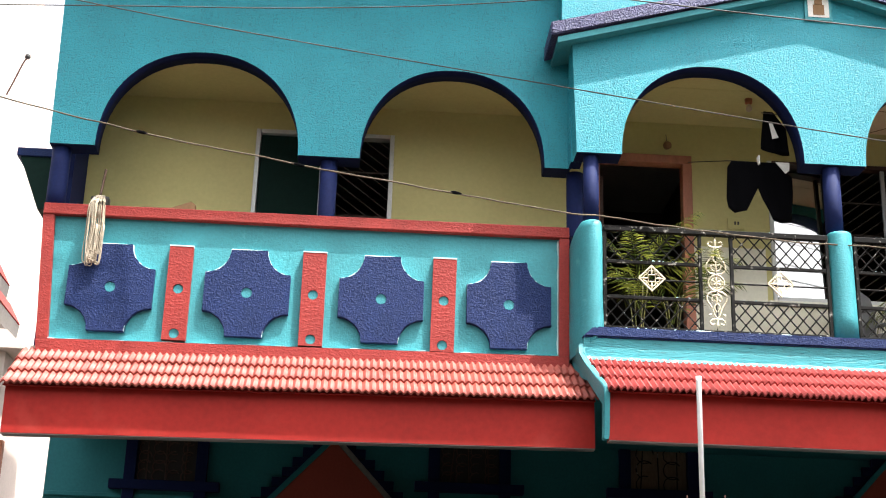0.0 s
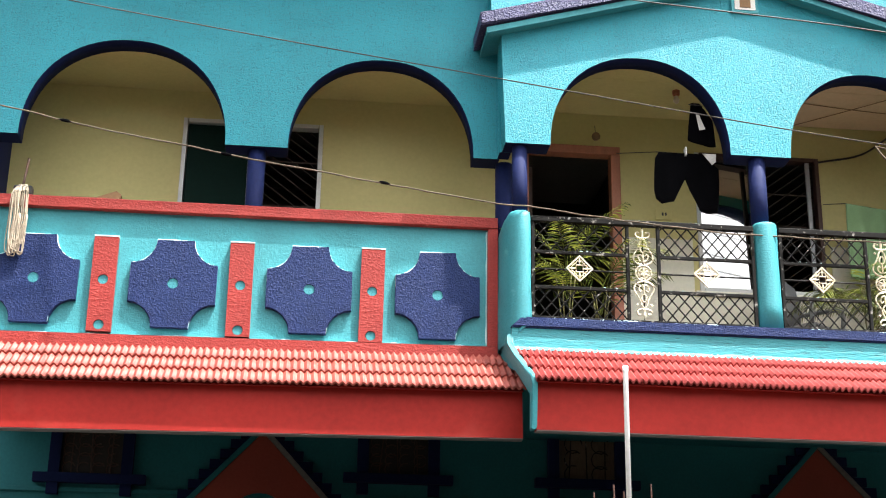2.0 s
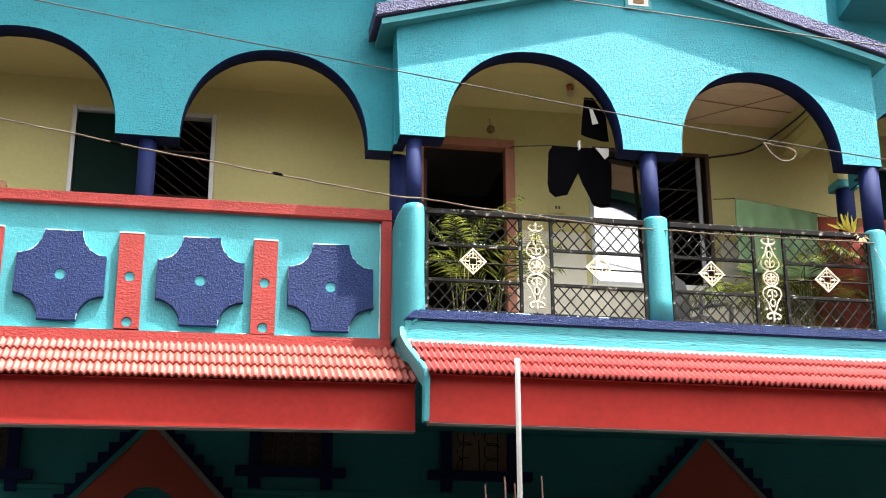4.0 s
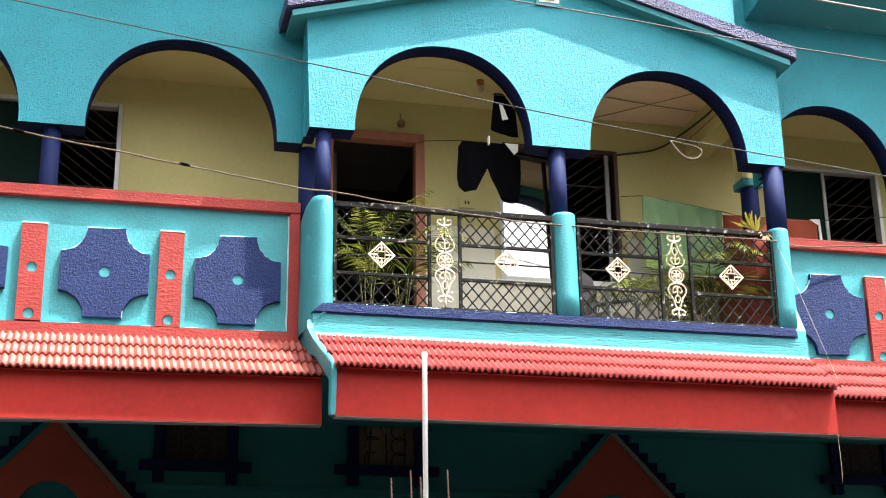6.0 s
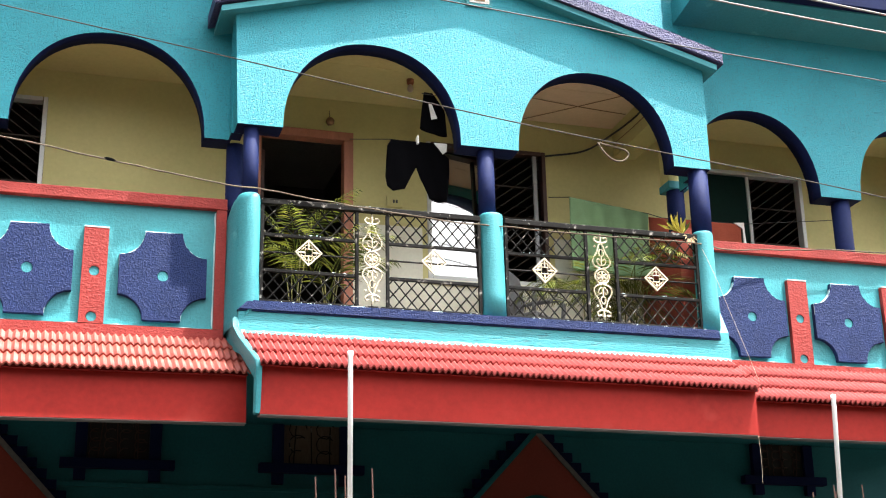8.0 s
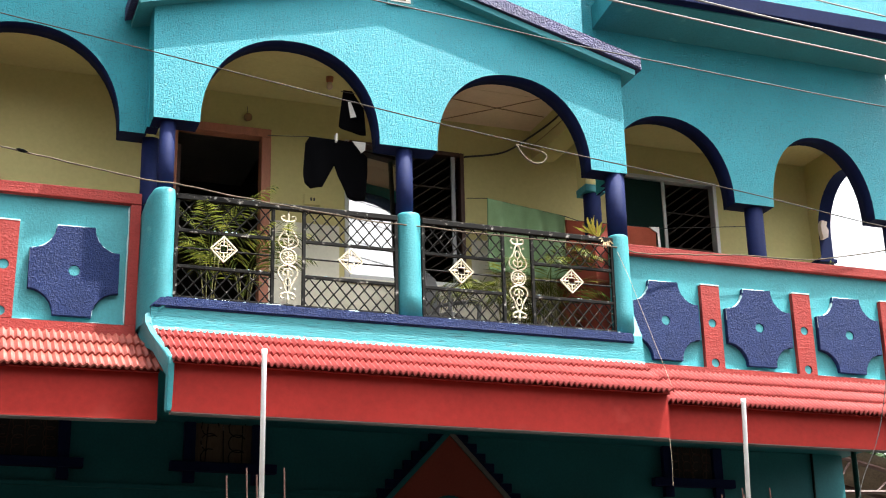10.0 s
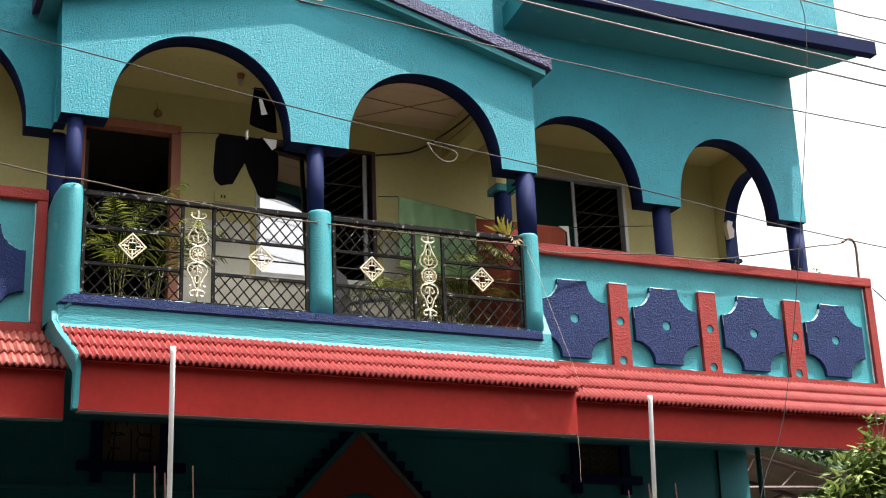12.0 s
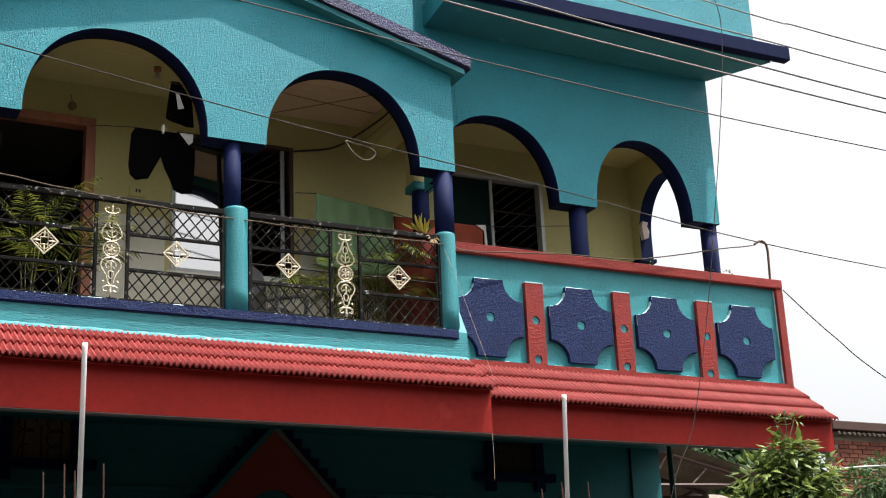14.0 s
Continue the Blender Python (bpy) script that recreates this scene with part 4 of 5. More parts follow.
def pediment(cx, apex):
    p = thing("pediment", "red triangular pediment with a pale edge and stepped navy border", "pediment", (cx, GF, 2.6), group="pediments", kind="structure")
    s, low = 1.06, 2.6
    tri = lambda up, y0, y1: slab([(cx - (apex + up - low) / s, low), (cx + (apex + up - low) / s, low), (cx, apex + up)], y0, y1)[0]
    # red field with an arched niche
    h = (apex - low) / s
    pts = [(cx - h, low), (cx - 0.30, low), (cx - 0.30, 3.72)]
    pts += [(cx + 0.30 * math.cos(math.pi * (1 - k / 16)), 3.72 + 0.30 * math.sin(math.pi * (1 - k / 16))) for k in range(1, 16)]
    pts += [(cx + 0.30, 3.72), (cx + 0.30, low), (cx + h, low), (cx, apex)]
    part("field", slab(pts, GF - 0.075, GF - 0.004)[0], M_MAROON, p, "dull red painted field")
    for m in (1, -1):
        d = 0.05
        o = [(cx, apex + 0.004), (cx + m * h, low), (cx + m * (h + d * 1.4), low), (cx, apex + d * 1.5)]
        part("edge", slab(o, GF - 0.09, GF - 0.004)[0], M_CONC if m > 0 else M_TEAL_SHADE, p, "narrow raised edge")
        bm = bmesh.new()
        n = 17
        for k in range(n):
            zt = apex + 0.04 - k * 0.1
            x = cx + m * (apex + 0.05 - zt) / s
            a, b = sorted((x + m * 0.01, x + m * 0.20))
            slab([(a, zt - 0.1), (b, zt - 0.1), (b, zt - 0.01), (a, zt - 0.01)], GF - 0.060 - 0.001 * k, GF - 0.004, bm)
        part("stepped_border", bm, M_NAVY_SHADE, p, "navy stepped border")
    return p


pediment(-4.37, 4.60)
pediment(1.15, 4.63)

# ---- things on the balcony ----


def cloth(name, outline, y, label, mat, folds=9.0, amp=0.014, cat="clothing", thick=0.012):
    """A hanging cloth: a fine grid clipped to an outline, with soft upright folds and thickness."""
    t = thing(name, label, cat, (sum(p[0] for p in outline) / len(outline), y, max(p[1] for p in outline)))
    bm = bmesh.new()
    f = bm.faces.new([bm.verts.new((x, y, z)) for x, z in outline])
    for axis, lo, hi, step in (("x", min(p[0] for p in outline), max(p[0] for p in outline), 0.022), ("z", min(p[1] for p in outline), max(p[1] for p in outline), 0.05)):
        v = lo + step
        while v < hi:
            co, no = ((v, 0, 0), (1, 0, 0)) if axis == "x" else ((0, 0, v), (0, 0, 1))
            bmesh.ops.bisect_plane(bm, geom=list(bm.verts) + list(bm.edges) + list(bm.faces), plane_co=co, plane_no=no)
            v += step
    top = max(p[1] for p in outline)
    for vv in bm.verts:
        d = min(1.0, (top - vv.co.z) / 0.25)
        vv.co.y += amp * d * (math.sin(vv.co.x * folds * 6.3 + vv.co.z * 3) + 0.6 * math.sin(vv.co.x * folds * 2.7 + 1.7 + vv.co.z * 5))
    bmesh.ops.solidify(bm, geom=list(bm.faces), thickness=thick)
    part("fabric", bm, mat, t, smooth=True)
    return t


pants = cloth("trousers", [(-0.95, 6.80), (-0.985, 6.74), (-1.0, 6.44), (-0.985, 6.36), (-0.93, 6.315), (-0.83, 6.33), (-0.775, 6.44), (-0.72, 6.55), (-0.685, 6.44), (-0.62, 6.31), (-0.60, 6.26), (-0.52, 6.235), (-0.44, 6.24), (-0.425, 6.34), (-0.41, 6.52), (-0.41, 6.66), (-0.455, 6.70), (-0.50, 6.80)], 0.30,
              "black trousers drying on a line over the balcony", M_BLACK, 5, 0.012)
part("lining", slab([(-0.56, 6.795), (-0.435, 6.795), (-0.44, 6.72), (-0.475, 6.69), (-0.51, 6.735)], 0.272, 0.281)[0], M_LINEN, pants, "pale folded lining")
part("peg", box(-0.715, -0.70, 0.265, 0.33, 6.77, 6.85, 0.003), M_LINEN, pants, "white clothes peg")
shirt = cloth("shirt", [(-0.66, 7.26), (-0.70, 6.90), (-0.60, 6.86), (-0.45, 6.84), (-0.47, 7.10), (-0.58, 7.26)], 0.22, "black garment with a white stripe hung high in the arch", M_BLACK, 6, 0.012)
bm = slab([(-0.625, 7.14), (-0.60, 7.15), (-0.545, 7.0), (-0.60, 6.985)], 0.196, 0.20)[0]
part("stripe", bm, M_LINEN, shirt, "white stripe")
cloth("towel", [(1.0, 6.65), (1.83, 6.55), (1.82, 5.90), (1.5, 5.88), (0.99, 5.92)], 0.93, "green towel drying on a line", M_TOWEL, 5, 0.026, "towel")
sheet = cloth("bedsheet", [(1.86, 6.54), (2.87, 6.55), (2.86, 6.1), (1.86, 6.08)], 1.00, "rust-red sheet drying on a line", M_BROWN, 4, 0.014, "sheet")
part("hem", slab([(2.79, 6.555), (2.90, 6.565), (2.92, 6.1), (2.885, 6.08), (2.88, 6.50)], 0.975, 0.985)[0], M_LINEN, sheet, "white end of the sheet")


def line_of(name, pts, r, mat, label, cat="cable", group=""):
    t = thing(name, label, cat, pts[0], group=group)
    part("strand", tube(pts, r, sides=6), mat, t, smooth=True)
    return t


line_of("clothes_line", [(-1.10, 1.345, 7.22), (-0.97, 0.305, 6.80), (-0.41, 0.305, 6.795), (-0.146, 0.135, 6.64)], 0.004, M_CABLE, "thin dark clothes line across the balcony")
line_of("clothes_line", [(-0.69, 0.19, 7.23), (-0.50, 0.19, 7.22), (-0.42, 0.185, 7.0)], 0.004, M_CABLE, "thin dark clothes line under the arch")
line_of("clothes_line", [(0.95, 1.345, 6.80), (1.0, 0.935, 6.655), (1.83, 0.935, 6.555), (2.0, 0.99, 6.545), (2.88, 1.0, 6.555), (3.67, 0.53, 6.5)], 0.004, M_CABLE, "thin dark clothes line across the balcony")

bulb = thing("ceiling_lamp", "unlit bulb in a reddish holder under the balcony ceiling", "lamp", (-0.65, 0.72, 7.615))
part("rose", lathe(-0.65, 0.72, [(0.020, 7.565), (0.033, 7.575), (0.036, 7.618)], 16), M_POT, bulb, "reddish plastic rose", True)
part("bulb", lathe(-0.65, 0.72, [(0.010, 7.49), (0.026, 7.505), (0.030, 7.525), (0.018, 7.555), (0.016, 7.564)], 16), M_GLOBE, bulb, "frosted glass bulb", True)
charm = thing("door_charm", "small dried brown charm hanging over the doorway", "charm", (-1.30, 1.33, 7.37))
bm = bmesh.new()
bmesh.ops.create_icosphere(bm, subdivisions=2, radius=0.042, matrix=Matrix.Translation((-1.30, 1.305, 7.37)))
for v in bm.verts:
    v.co += (v.co - Vector((-1.30, 1.305, 7.37))) * 0.25 * noise.noise(v.co * 40)
part("husk", bm, M_CARD, charm, smooth=True)
part("string", tube([(-1.30, 1.31, 7.40), (-1.30, 1.346, 7.50)], 0.003), M_CABLE, charm)
sb = thing("switchboard", "cream switchboard on the back wall", "switch", (-0.65, 1.34, 6.62))
part("plate", box(-0.73, -0.57, 1.325, BACK - 0.001, 6.55, 6.66, 0.005), M_CREAM, sb)
for x in (-0.67, -0.64):
    part("switch", box(x, x + 0.016, 1.318, 1.3245, 6.59, 6.62), M_CABLE, sb, "dark switch")


def frond(base, yaw, pitch, length, mat, width=0.15, droop=0.9, rnd=random):
    """A feather palm leaf: an arching rib with paired narrow leaflets."""
    bm = bmesh.new()
    n = 16
    p, a = Vector(base), pitch
    rib = [p.copy()]
    for k in range(n):
        a -= droop / n
        p = p + Vector((math.cos(yaw) * math.cos(a), math.sin(yaw) * math.cos(a), math.sin(a))) * length / n
        rib.append(p.copy())
    tube(rib, [0.006 * (1 - 0.8 * k / n) for k in range(n + 1)], bm, 4)
    for k in range(5, n + 1):
        d = (rib[k] - rib[k - 1]).normalized()
        side = d.cross(Vector((0, 0, 1))).normalized()
        w = width * math.sin(math.pi * (0.12 + 0.8 * k / n)) + 0.03
        for s in (1, -1):
            for h in (0.0, 0.5):
                q = rib[k - 1].lerp(rib[k], h)
                tip = q + (side * s * 0.85 + d * 0.65 + Vector((0, 0, -0.34 + rnd.uniform(-0.18, 0.12)))) * w * rnd.uniform(0.8, 1.15)
                m = q.lerp(tip, 0.5) + Vector((0, 0, 0.012))
                t = d * 0.0075
                bm.faces.new([bm.verts.new(c) for c in (q - t * 0.5, m - t, tip, m + t)])
    return bm


def palm(x, y, n, seed, tall, bend, leaf, rise):
    rnd = random.Random(seed)
    t = thing("potted_palm", "feathery green palm in a clay pot behind the railing", "plant", (x, y, 4.881), group="potted palms")
    part("pot", lathe(x, y, [(0.085, 4.881), (0.12, 5.08), (0.135, 5.085), (0.135, 5.12), (0.11, 5.12), (0.105, 5.09)], 20), M_POT, t, "terracotta pot", True)
    for k in range(4):
        a = k * 1.7 + rnd.uniform(-0.3, 0.3)
        part("cane", tube(smooth_path([(x + 0.03 * math.cos(a), y + 0.03 * math.sin(a), 5.09), (x + 0.05 * math.cos(a), y + 0.05 * math.sin(a), 5.3), (x + 0.09 * math.cos(a), y + 0.07 * math.sin(a), 5.09 + tall * rise[1])], 3), [0.008, 0.007, 0.007, 0.006, 0.006, 0.005, 0.004]), M_CANE, t, "yellowish ringed cane", True)
    for k in range(n):
        yaw = k * 2.4 + rnd.uniform(-0.4, 0.4)
        base = (x + rnd.uniform(-0.04, 0.04), y + rnd.uniform(-0.03, 0.03), 5.10 + tall * rnd.uniform(*rise))
        part("frond", frond(base, yaw, rnd.uniform(1.15, 1.5), tall * rnd.uniform(0.6, 0.85), M_PALM, leaf, rnd.uniform(*bend), rnd), M_PALM, t)
    return t


for x, y, n, sd, tall, bend, leaf, rise in ((-1.80, 0.36, 6, 3, 1.28, (0.9, 1.8), 0.20, (0.05, 0.42)), (-1.48, 0.42, 6, 8, 1.12, (1.1, 2.0), 0.24, (0.05, 0.42)),
                                            (1.00, 0.60, 10, 5, 1.15, (1.7, 2.8), 0.24, (0.15, 0.60)), (1.47, 0.58, 11, 11, 1.05, (1.8, 2.9), 0.24, (0.10, 0.58))):
    palm(x, y, n, sd, tall, bend, leaf, rise)
yl = thing("palm_sprig", "yellowed palm sprig drooping over the railing top", "plant", (1.70, 0.02, 6.013))
rnd = random.Random(4)


def blade(base, tip, w):
    """A narrow folded leaf blade."""
    a, c = Vector(base), Vector(tip)
    side = (c - a).cross(Vector((0, 1, 0.2))).normalized() * w
    bm = bmesh.new()
    v = [bm.verts.new(p) for p in (a, a.lerp(c, 0.45) + side, c, a.lerp(c, 0.45) - side, a.lerp(c, 0.45) + Vector((0, w * 0.8, 0)))]
    for k in range(4):
        bm.faces.new((v[k], v[(k + 1) % 4], v[4]))
    return bm


for k in range(20):
    a = radians(62 + 5.0 * k + rnd.uniform(-4, 4))
    q = rnd.uniform(0.0, 0.10)
    L = rnd.uniform(0.13, 0.19)
    base = (1.74 - q, 0.03, 6.018 + 0.35 * q)
    part("leaflet", blade(base, (base[0] + L * math.cos(a), 0.03 + rnd.uniform(-0.05, 0.02), base[2] + L * math.sin(a)), 0.014), M_PALM if k % 5 == 0 else M_PALM_Y, yl)
for k in range(7):
    a = radians(-150 + 18 * k)
    part("dry_leaflet", blade((1.77, -0.01, 6.02), (1.77 + 0.10 * math.cos(a), -0.05, 6.02 + rnd.uniform(0.09, 0.15) * math.sin(a)), 0.009), M_STRAW, yl, "dry straw-coloured leaflet")

chair = thing("plastic_chair", "grey plastic armchair behind the railing", "chair", (0.42, 0.85, 4.881))
part("seat", box(0.20, 0.66, 0.68, 1.10, 5.27, 5.30, 0.012), M_CHAIR, chair)
bm, *_ = slab([(0.21, 5.32), (0.65, 5.32), (0.66, 5.62), (0.60, 5.74), (0.43, 5.78), (0.26, 5.74), (0.20, 5.62)], 1.08, 1.11)
part("backrest", bm, M_CHAIR, chair)
for x in (0.19, 0.645):
    part("armrest", tube(smooth_path([(x + 0.012, 0.70, 5.30), (x + 0.012, 0.69, 5.46), (x + 0.012, 0.78, 5.50), (x + 0.012, 1.09, 5.52)]), 0.018), M_CHAIR, chair, smooth=True)
    for y in (0.70, 1.08):
        part("leg", tube([(x + 0.012, y, 4.881), (x + 0.012 + (0.02 if x < 0.4 else -0.02), y, 5.28)], [0.018, 0.024]), M_CHAIR, chair)

chair.matrix_basis = Matrix.Translation((0.52, 0.80, 4.881)) @ pose(0, 0, 0, 0, 0, 38) @ Matrix.Scale(1.12, 4)

mop = thing("mop", "string mop with off-white cotton strands hung over the parapet", "mop", (-6.44, 0.30, 6.1))
part("head", box(-6.52, -6.36, 0.33, 0.42, 6.097, 6.19, 0.02), M_CABLE, mop, "dark mop head")
part("handle", tube([(-6.45, 0.38, 6.185), (-6.43, 0.41, 6.46)], 0.011, sides=8), M_STEEL, mop, "thin dark stick")
rnd = random.Random(2)
for g in range(3):
    bm = bmesh.new()
    for k in range(10):
        x = -6.51 + 0.14 * rnd.random()
        e = rnd.uniform(5.53, 5.66)
        w = rnd.uniform(0.012, 0.025)
        yy = 0.285 - rnd.uniform(0.0, 0.035)
        cx = -6.435 + (x + 6.435) * 0.85
        tube(smooth_path([(-6.44 + (x + 6.44) * 0.5, 0.36, 6.20), (x, yy - 0.01, 6.08), (x + rnd.uniform(-0.01, 0.01), yy, 5.85), (cx - w, yy, e + 0.05), (cx, yy, e), (cx + w, yy, e + 0.04), (cx + w + rnd.uniform(-0.01, 0.01), yy + 0.004, 5.9)], 4), 0.0048, bm, 5)
    tagged(part("mop_fringe", bm, M_ROPE, mop, smooth=True), kind="stuff")
card = thing("cardboard_scrap", "folded brown cardboard lying on the parapet", "cardboard", (-5.85, 0.42, 6.097))
part("flap", slab([(-5.86, 6.097), (-5.64, 6.097), (-5.63, 6.17), (-5.67, 6.20), (-5.85, 6.13)], 0.40, 0.47)[0], M_CARD, card)
part("sheet", slab([(-6.08, 6.097), (-5.64, 6.097), (-5.64, 6.112), (-6.08, 6.105)], 0.33, 0.395)[0], M_CARD, card)

hook = thing("bent_pipe", "bent steel conduit standing on the parapet end", "pipe", (6.10, 0.42, 6.096))
part("tube", tube(smooth_path([(6.10, 0.42, 6.096), (6.11, 0.42, 6.3), (6.115, 0.42, 6.47), (6.09, 0.42, 6.545), (6.03, 0.42, 6.565), (5.97, 0.42, 6.535), (5.94, 0.42, 6.515)], 5), 0.014), M_STEEL, hook, smooth=True)
shade = thing("side_sunshade", "navy-topped concrete sunshade on the house side", "sunshade", (-7.1, 1.0, 6.7))
part("top", box(-7.32, -6.952, 0.8, 1.34, 6.72, 6.80, 0.006), M_NAVY, shade, "navy painted slab")
part("body", slab([(-7.29, 6.719), (-7.08, 6.22), (-6.952, 6.22), (-6.952, 6.719)], 0.82, 1.34)[0], M_SHUTTER, shade, "dark weathered concrete")
chip = thing("broken_fitting", "broken pinkish fitting on the end arch pier", "fitting", (5.02, 1.17, 6.7))
part("stub", slab([(4.985, 6.78), (5.0, 6.70), (5.06, 6.72), (5.075, 6.80), (5.05, 6.85), (5.065, 6.90), (5.0, 6.91), (4.98, 6.85)], 1.13, 1.19)[0], M_PINK, chip)

# ---- poles and bars in front ----
for x, top, lean in ((-1.57, 4.52, 0.0), (2.585, 4.375, -0.045)):
    p = thing("white_pipe", "upright white plastic pipe in front of the house", "pipe", (x, -0.8, 3.301), group="white pipes")
    part("tube", tube([(x + lean, -0.8, 3.301), (x, -0.8, top - 0.05), (x, -0.8, top - 0.04), (x, -0.8, top)], [0.020, 0.020, 0.0225, 0.0225], sides=14), M_PIPE, p, smooth=True)
    for dx, dy, dz in ((-0.25, 0.06, 3.60), (-0.13, -0.07, 3.64), (-0.02, 0.085, 3.62), (0.16, -0.03, 3.66)):
        q = thing("steel_bar", "thin rusty reinforcing bar standing by the pipe", "steel bar", (x + dx, -0.8 + dy, 3.301), group="reinforcing bars")
        part("bar", tube([(x + dx + 0.01, -0.8 + dy, 3.301), (x + dx, -0.8 + dy, dz - 0.04)], 0.0065), M_GRILL, q)

# ---- cables ----
FAR_L, FAR_R = -16.0, 18.0
END_L, END_R = (-32.0, -15.49, 7.4), (34.0, -15.49, 7.4)


def span(pts, r, mat, label, name="overhead_cable", group="overhead cables"):
    path = smooth_path(pts, 8 if mat is not M_TWINE else 14)
    if mat is M_TWINE:
        # an old cable with slight kinks
        path = [p + Vector((0, 0, 0.010 * noise.noise((p.x * 2.3, 1.7, 0)) + 0.007 * noise.noise((p.x * 6.1, 5.2, 0)))) for p in path]
    return line_of(name, path, r, mat, label, "cable", group)


span([END_L, (FAR_L, -1.2, 9.0), (-9.5, -1.2, 7.75), (-6.54, -1.2, 7.23), (-4.86, -1.2, 6.98), (-2.65, -1.2, 6.69), (-0.13, -1.2, 6.37), (2.49, -1.2, 6.11), (4.0, -1.2, 5.93), (6.18, -1.2, 5.78), (11, -1.2, 5.6), (FAR_R, -1.2, 5.7), END_R], 0.0048, M_WIRE, "grey overhead service cable")
span([END_L, (FAR_L, -0.3, 9.6), (-9.5, -0.3, 7.4), (-7.21, -0.3, 6.78), (-6.03, -0.3, 6.52), (-4.72, -0.3, 6.30), (-3.45, -0.3, 6.12), (-2.52, -0.25, 6.02), (-2.15, -0.05, 6.07), (-1.43, -0.05, 6.0), (-0.52, -0.05, 5.93), (0.21, -0.06, 5.91), (1.77, -0.06, 5.91), (2.31, 0.2, 5.98), (3.44, 0.26, 6.08), (4.18, 0.27, 6.11), (4.95, 0.28, 6.27), (5.93, 0.42, 6.51)], 0.0065, M_TWINE, "weathered twisted cable strung along the railing")
for x, z in ((-6.03, 6.52), (-4.72, 6.30), (-3.42, 6.12)):
    c = thing("cable_knot", "knotted joint in the weathered cable", "cable", (x, -0.3, z), group="cable knots")
    part("wrap", tube([(x - 0.045, -0.3, z + 0.009), (x - 0.02, -0.3, z + 0.004), (x + 0.02, -0.3, z - 0.003), (x + 0.045, -0.3, z - 0.008)], [0.007, 0.015, 0.014, 0.006], sides=8), M_BLACK, c)
span([END_L, (FAR_L, -1.5, 6.5), (-6.96, -1.5, 6.98), (-4.59, -1.5, 7.10), (-2.77, -1.5, 7.29), (0.5, -1.5, 7.8), (8, -1.5, 9.2), (16, -4, 9.6), END_R], 0.0045, M_WIRE, "grey overhead service cable")
span([END_L, (FAR_L, -1.5, 8.4), (-6, -1.5, 7.62), (-2.29, -1.5, 7.33), (-0.17, -1.5, 7.19), (1.44, -1.5, 7.08), (6.11, -1.5, 6.91), (FAR_R, -1.5, 6.8), END_R], 0.0055, M_CABLE, "dark overhead service cable")
for a, b, r in (((1.19, 7.59), (6.19, 7.33), 0.009), ((1.93, 7.74), (6.22, 7.49), 0.009), ((3.02, 7.96), (6.28, 7.79), 0.007), ((4.00, 8.16), (6.32, 8.05), 0.007)):
    s = (b[1] - a[1]) / (b[0] - a[0])
    span([END_L] + [(x, -1.5, a[1] + s * (x - a[0]) - 0.02 * (x - a[0]) * (b[0] - x) * 0.12) for x in (-8.0, -4.0, a[0], (a[0] + b[0]) / 2, b[0], 10.0, FAR_R)] + [END_R], r, M_PALE, "pale grey overhead power cable")
span([(4.86, -0.002, 9.9), (4.84, -0.5, 9.3), (4.84, -0.7, 8.73), (4.88, -0.7, 8.35), (4.74, -0.7, 7.37), (4.36, -0.7, 5.49), (4.11, -0.7, 4.49), (3.96, -0.7, 4.06), (3.72, -0.7, 3.59), (3.3, -0.7, 2.2)], 0.0045, M_CABLE, "thin dark cord hanging down in front", "hanging_cord", "hanging cords")
span([(1.86, -0.07, 5.86), (1.90, -0.20, 5.56), (1.95, -0.32, 5.20), (2.01, -0.44, 4.82), (2.06, -0.53, 4.52)], 0.0021, M_ROPE, "thin pale cord hanging over the eave", "hanging_cord", "hanging cords")
span([(2.02, -0.5, 4.06), (2.025, -0.5, 3.85), (2.02, -0.5, 3.66)], 0.002, M_ROPE, "thin pale cord hanging under the fascia", "hanging_cord", "hanging cords")
span([(6.16, 0.3, 5.98), (6.5, 0.3, 5.72), (6.83, 0.3, 5.49), (7.47, 0.3, 5.09), (10, 0.3, 3.8), (13, 0.3, 2.9)], 0.006, M_WIRE, "grey cable running down from the parapet end", "service_cable", "service cables")
span([(0.93, 1.34, 7.24), (1.33, 1.30, 7.32), (1.59, 1.25, 7.48), (1.675, 0.70, 7.50), (1.675, 0.35, 7.55)], 0.010, M_CABLE, "black cable looped across the balcony wall", "wall_cable", "wall cables")
for a, b in (((0.30, 0.75, 7.612), (1.66, 0.95, 7.612)), ((0.02, 1.33, 7.40), (1.66, 0.30, 7.60)), ((1.675, 0.25, 7.42), (1.675, 1.30, 7.44))):
    line_of("ceiling_wire", sag(a, b, 0.01, 6), 0.004, M_CARD, "thin brownish wire under the balcony ceiling", "cable", "ceiling wires")
loop = thing("cable_coil", "small loop of cable tied to the overhead cable", "cable", (0.53, -1.2, 6.21))
part("loop", tube(smooth_path([(0.40, -1.2, 6.285), (0.46, -1.21, 6.19), (0.545, -1.21, 6.135), (0.63, -1.2, 6.155), (0.67, -1.2, 6.215), (0.62, -1.19, 6.255), (0.50, -1.19, 6.275), (0.40, -1.2, 6.285)], 5), 0.0075), M_TWINE, loop, smooth=True)

# ---- trees and neighbours ----


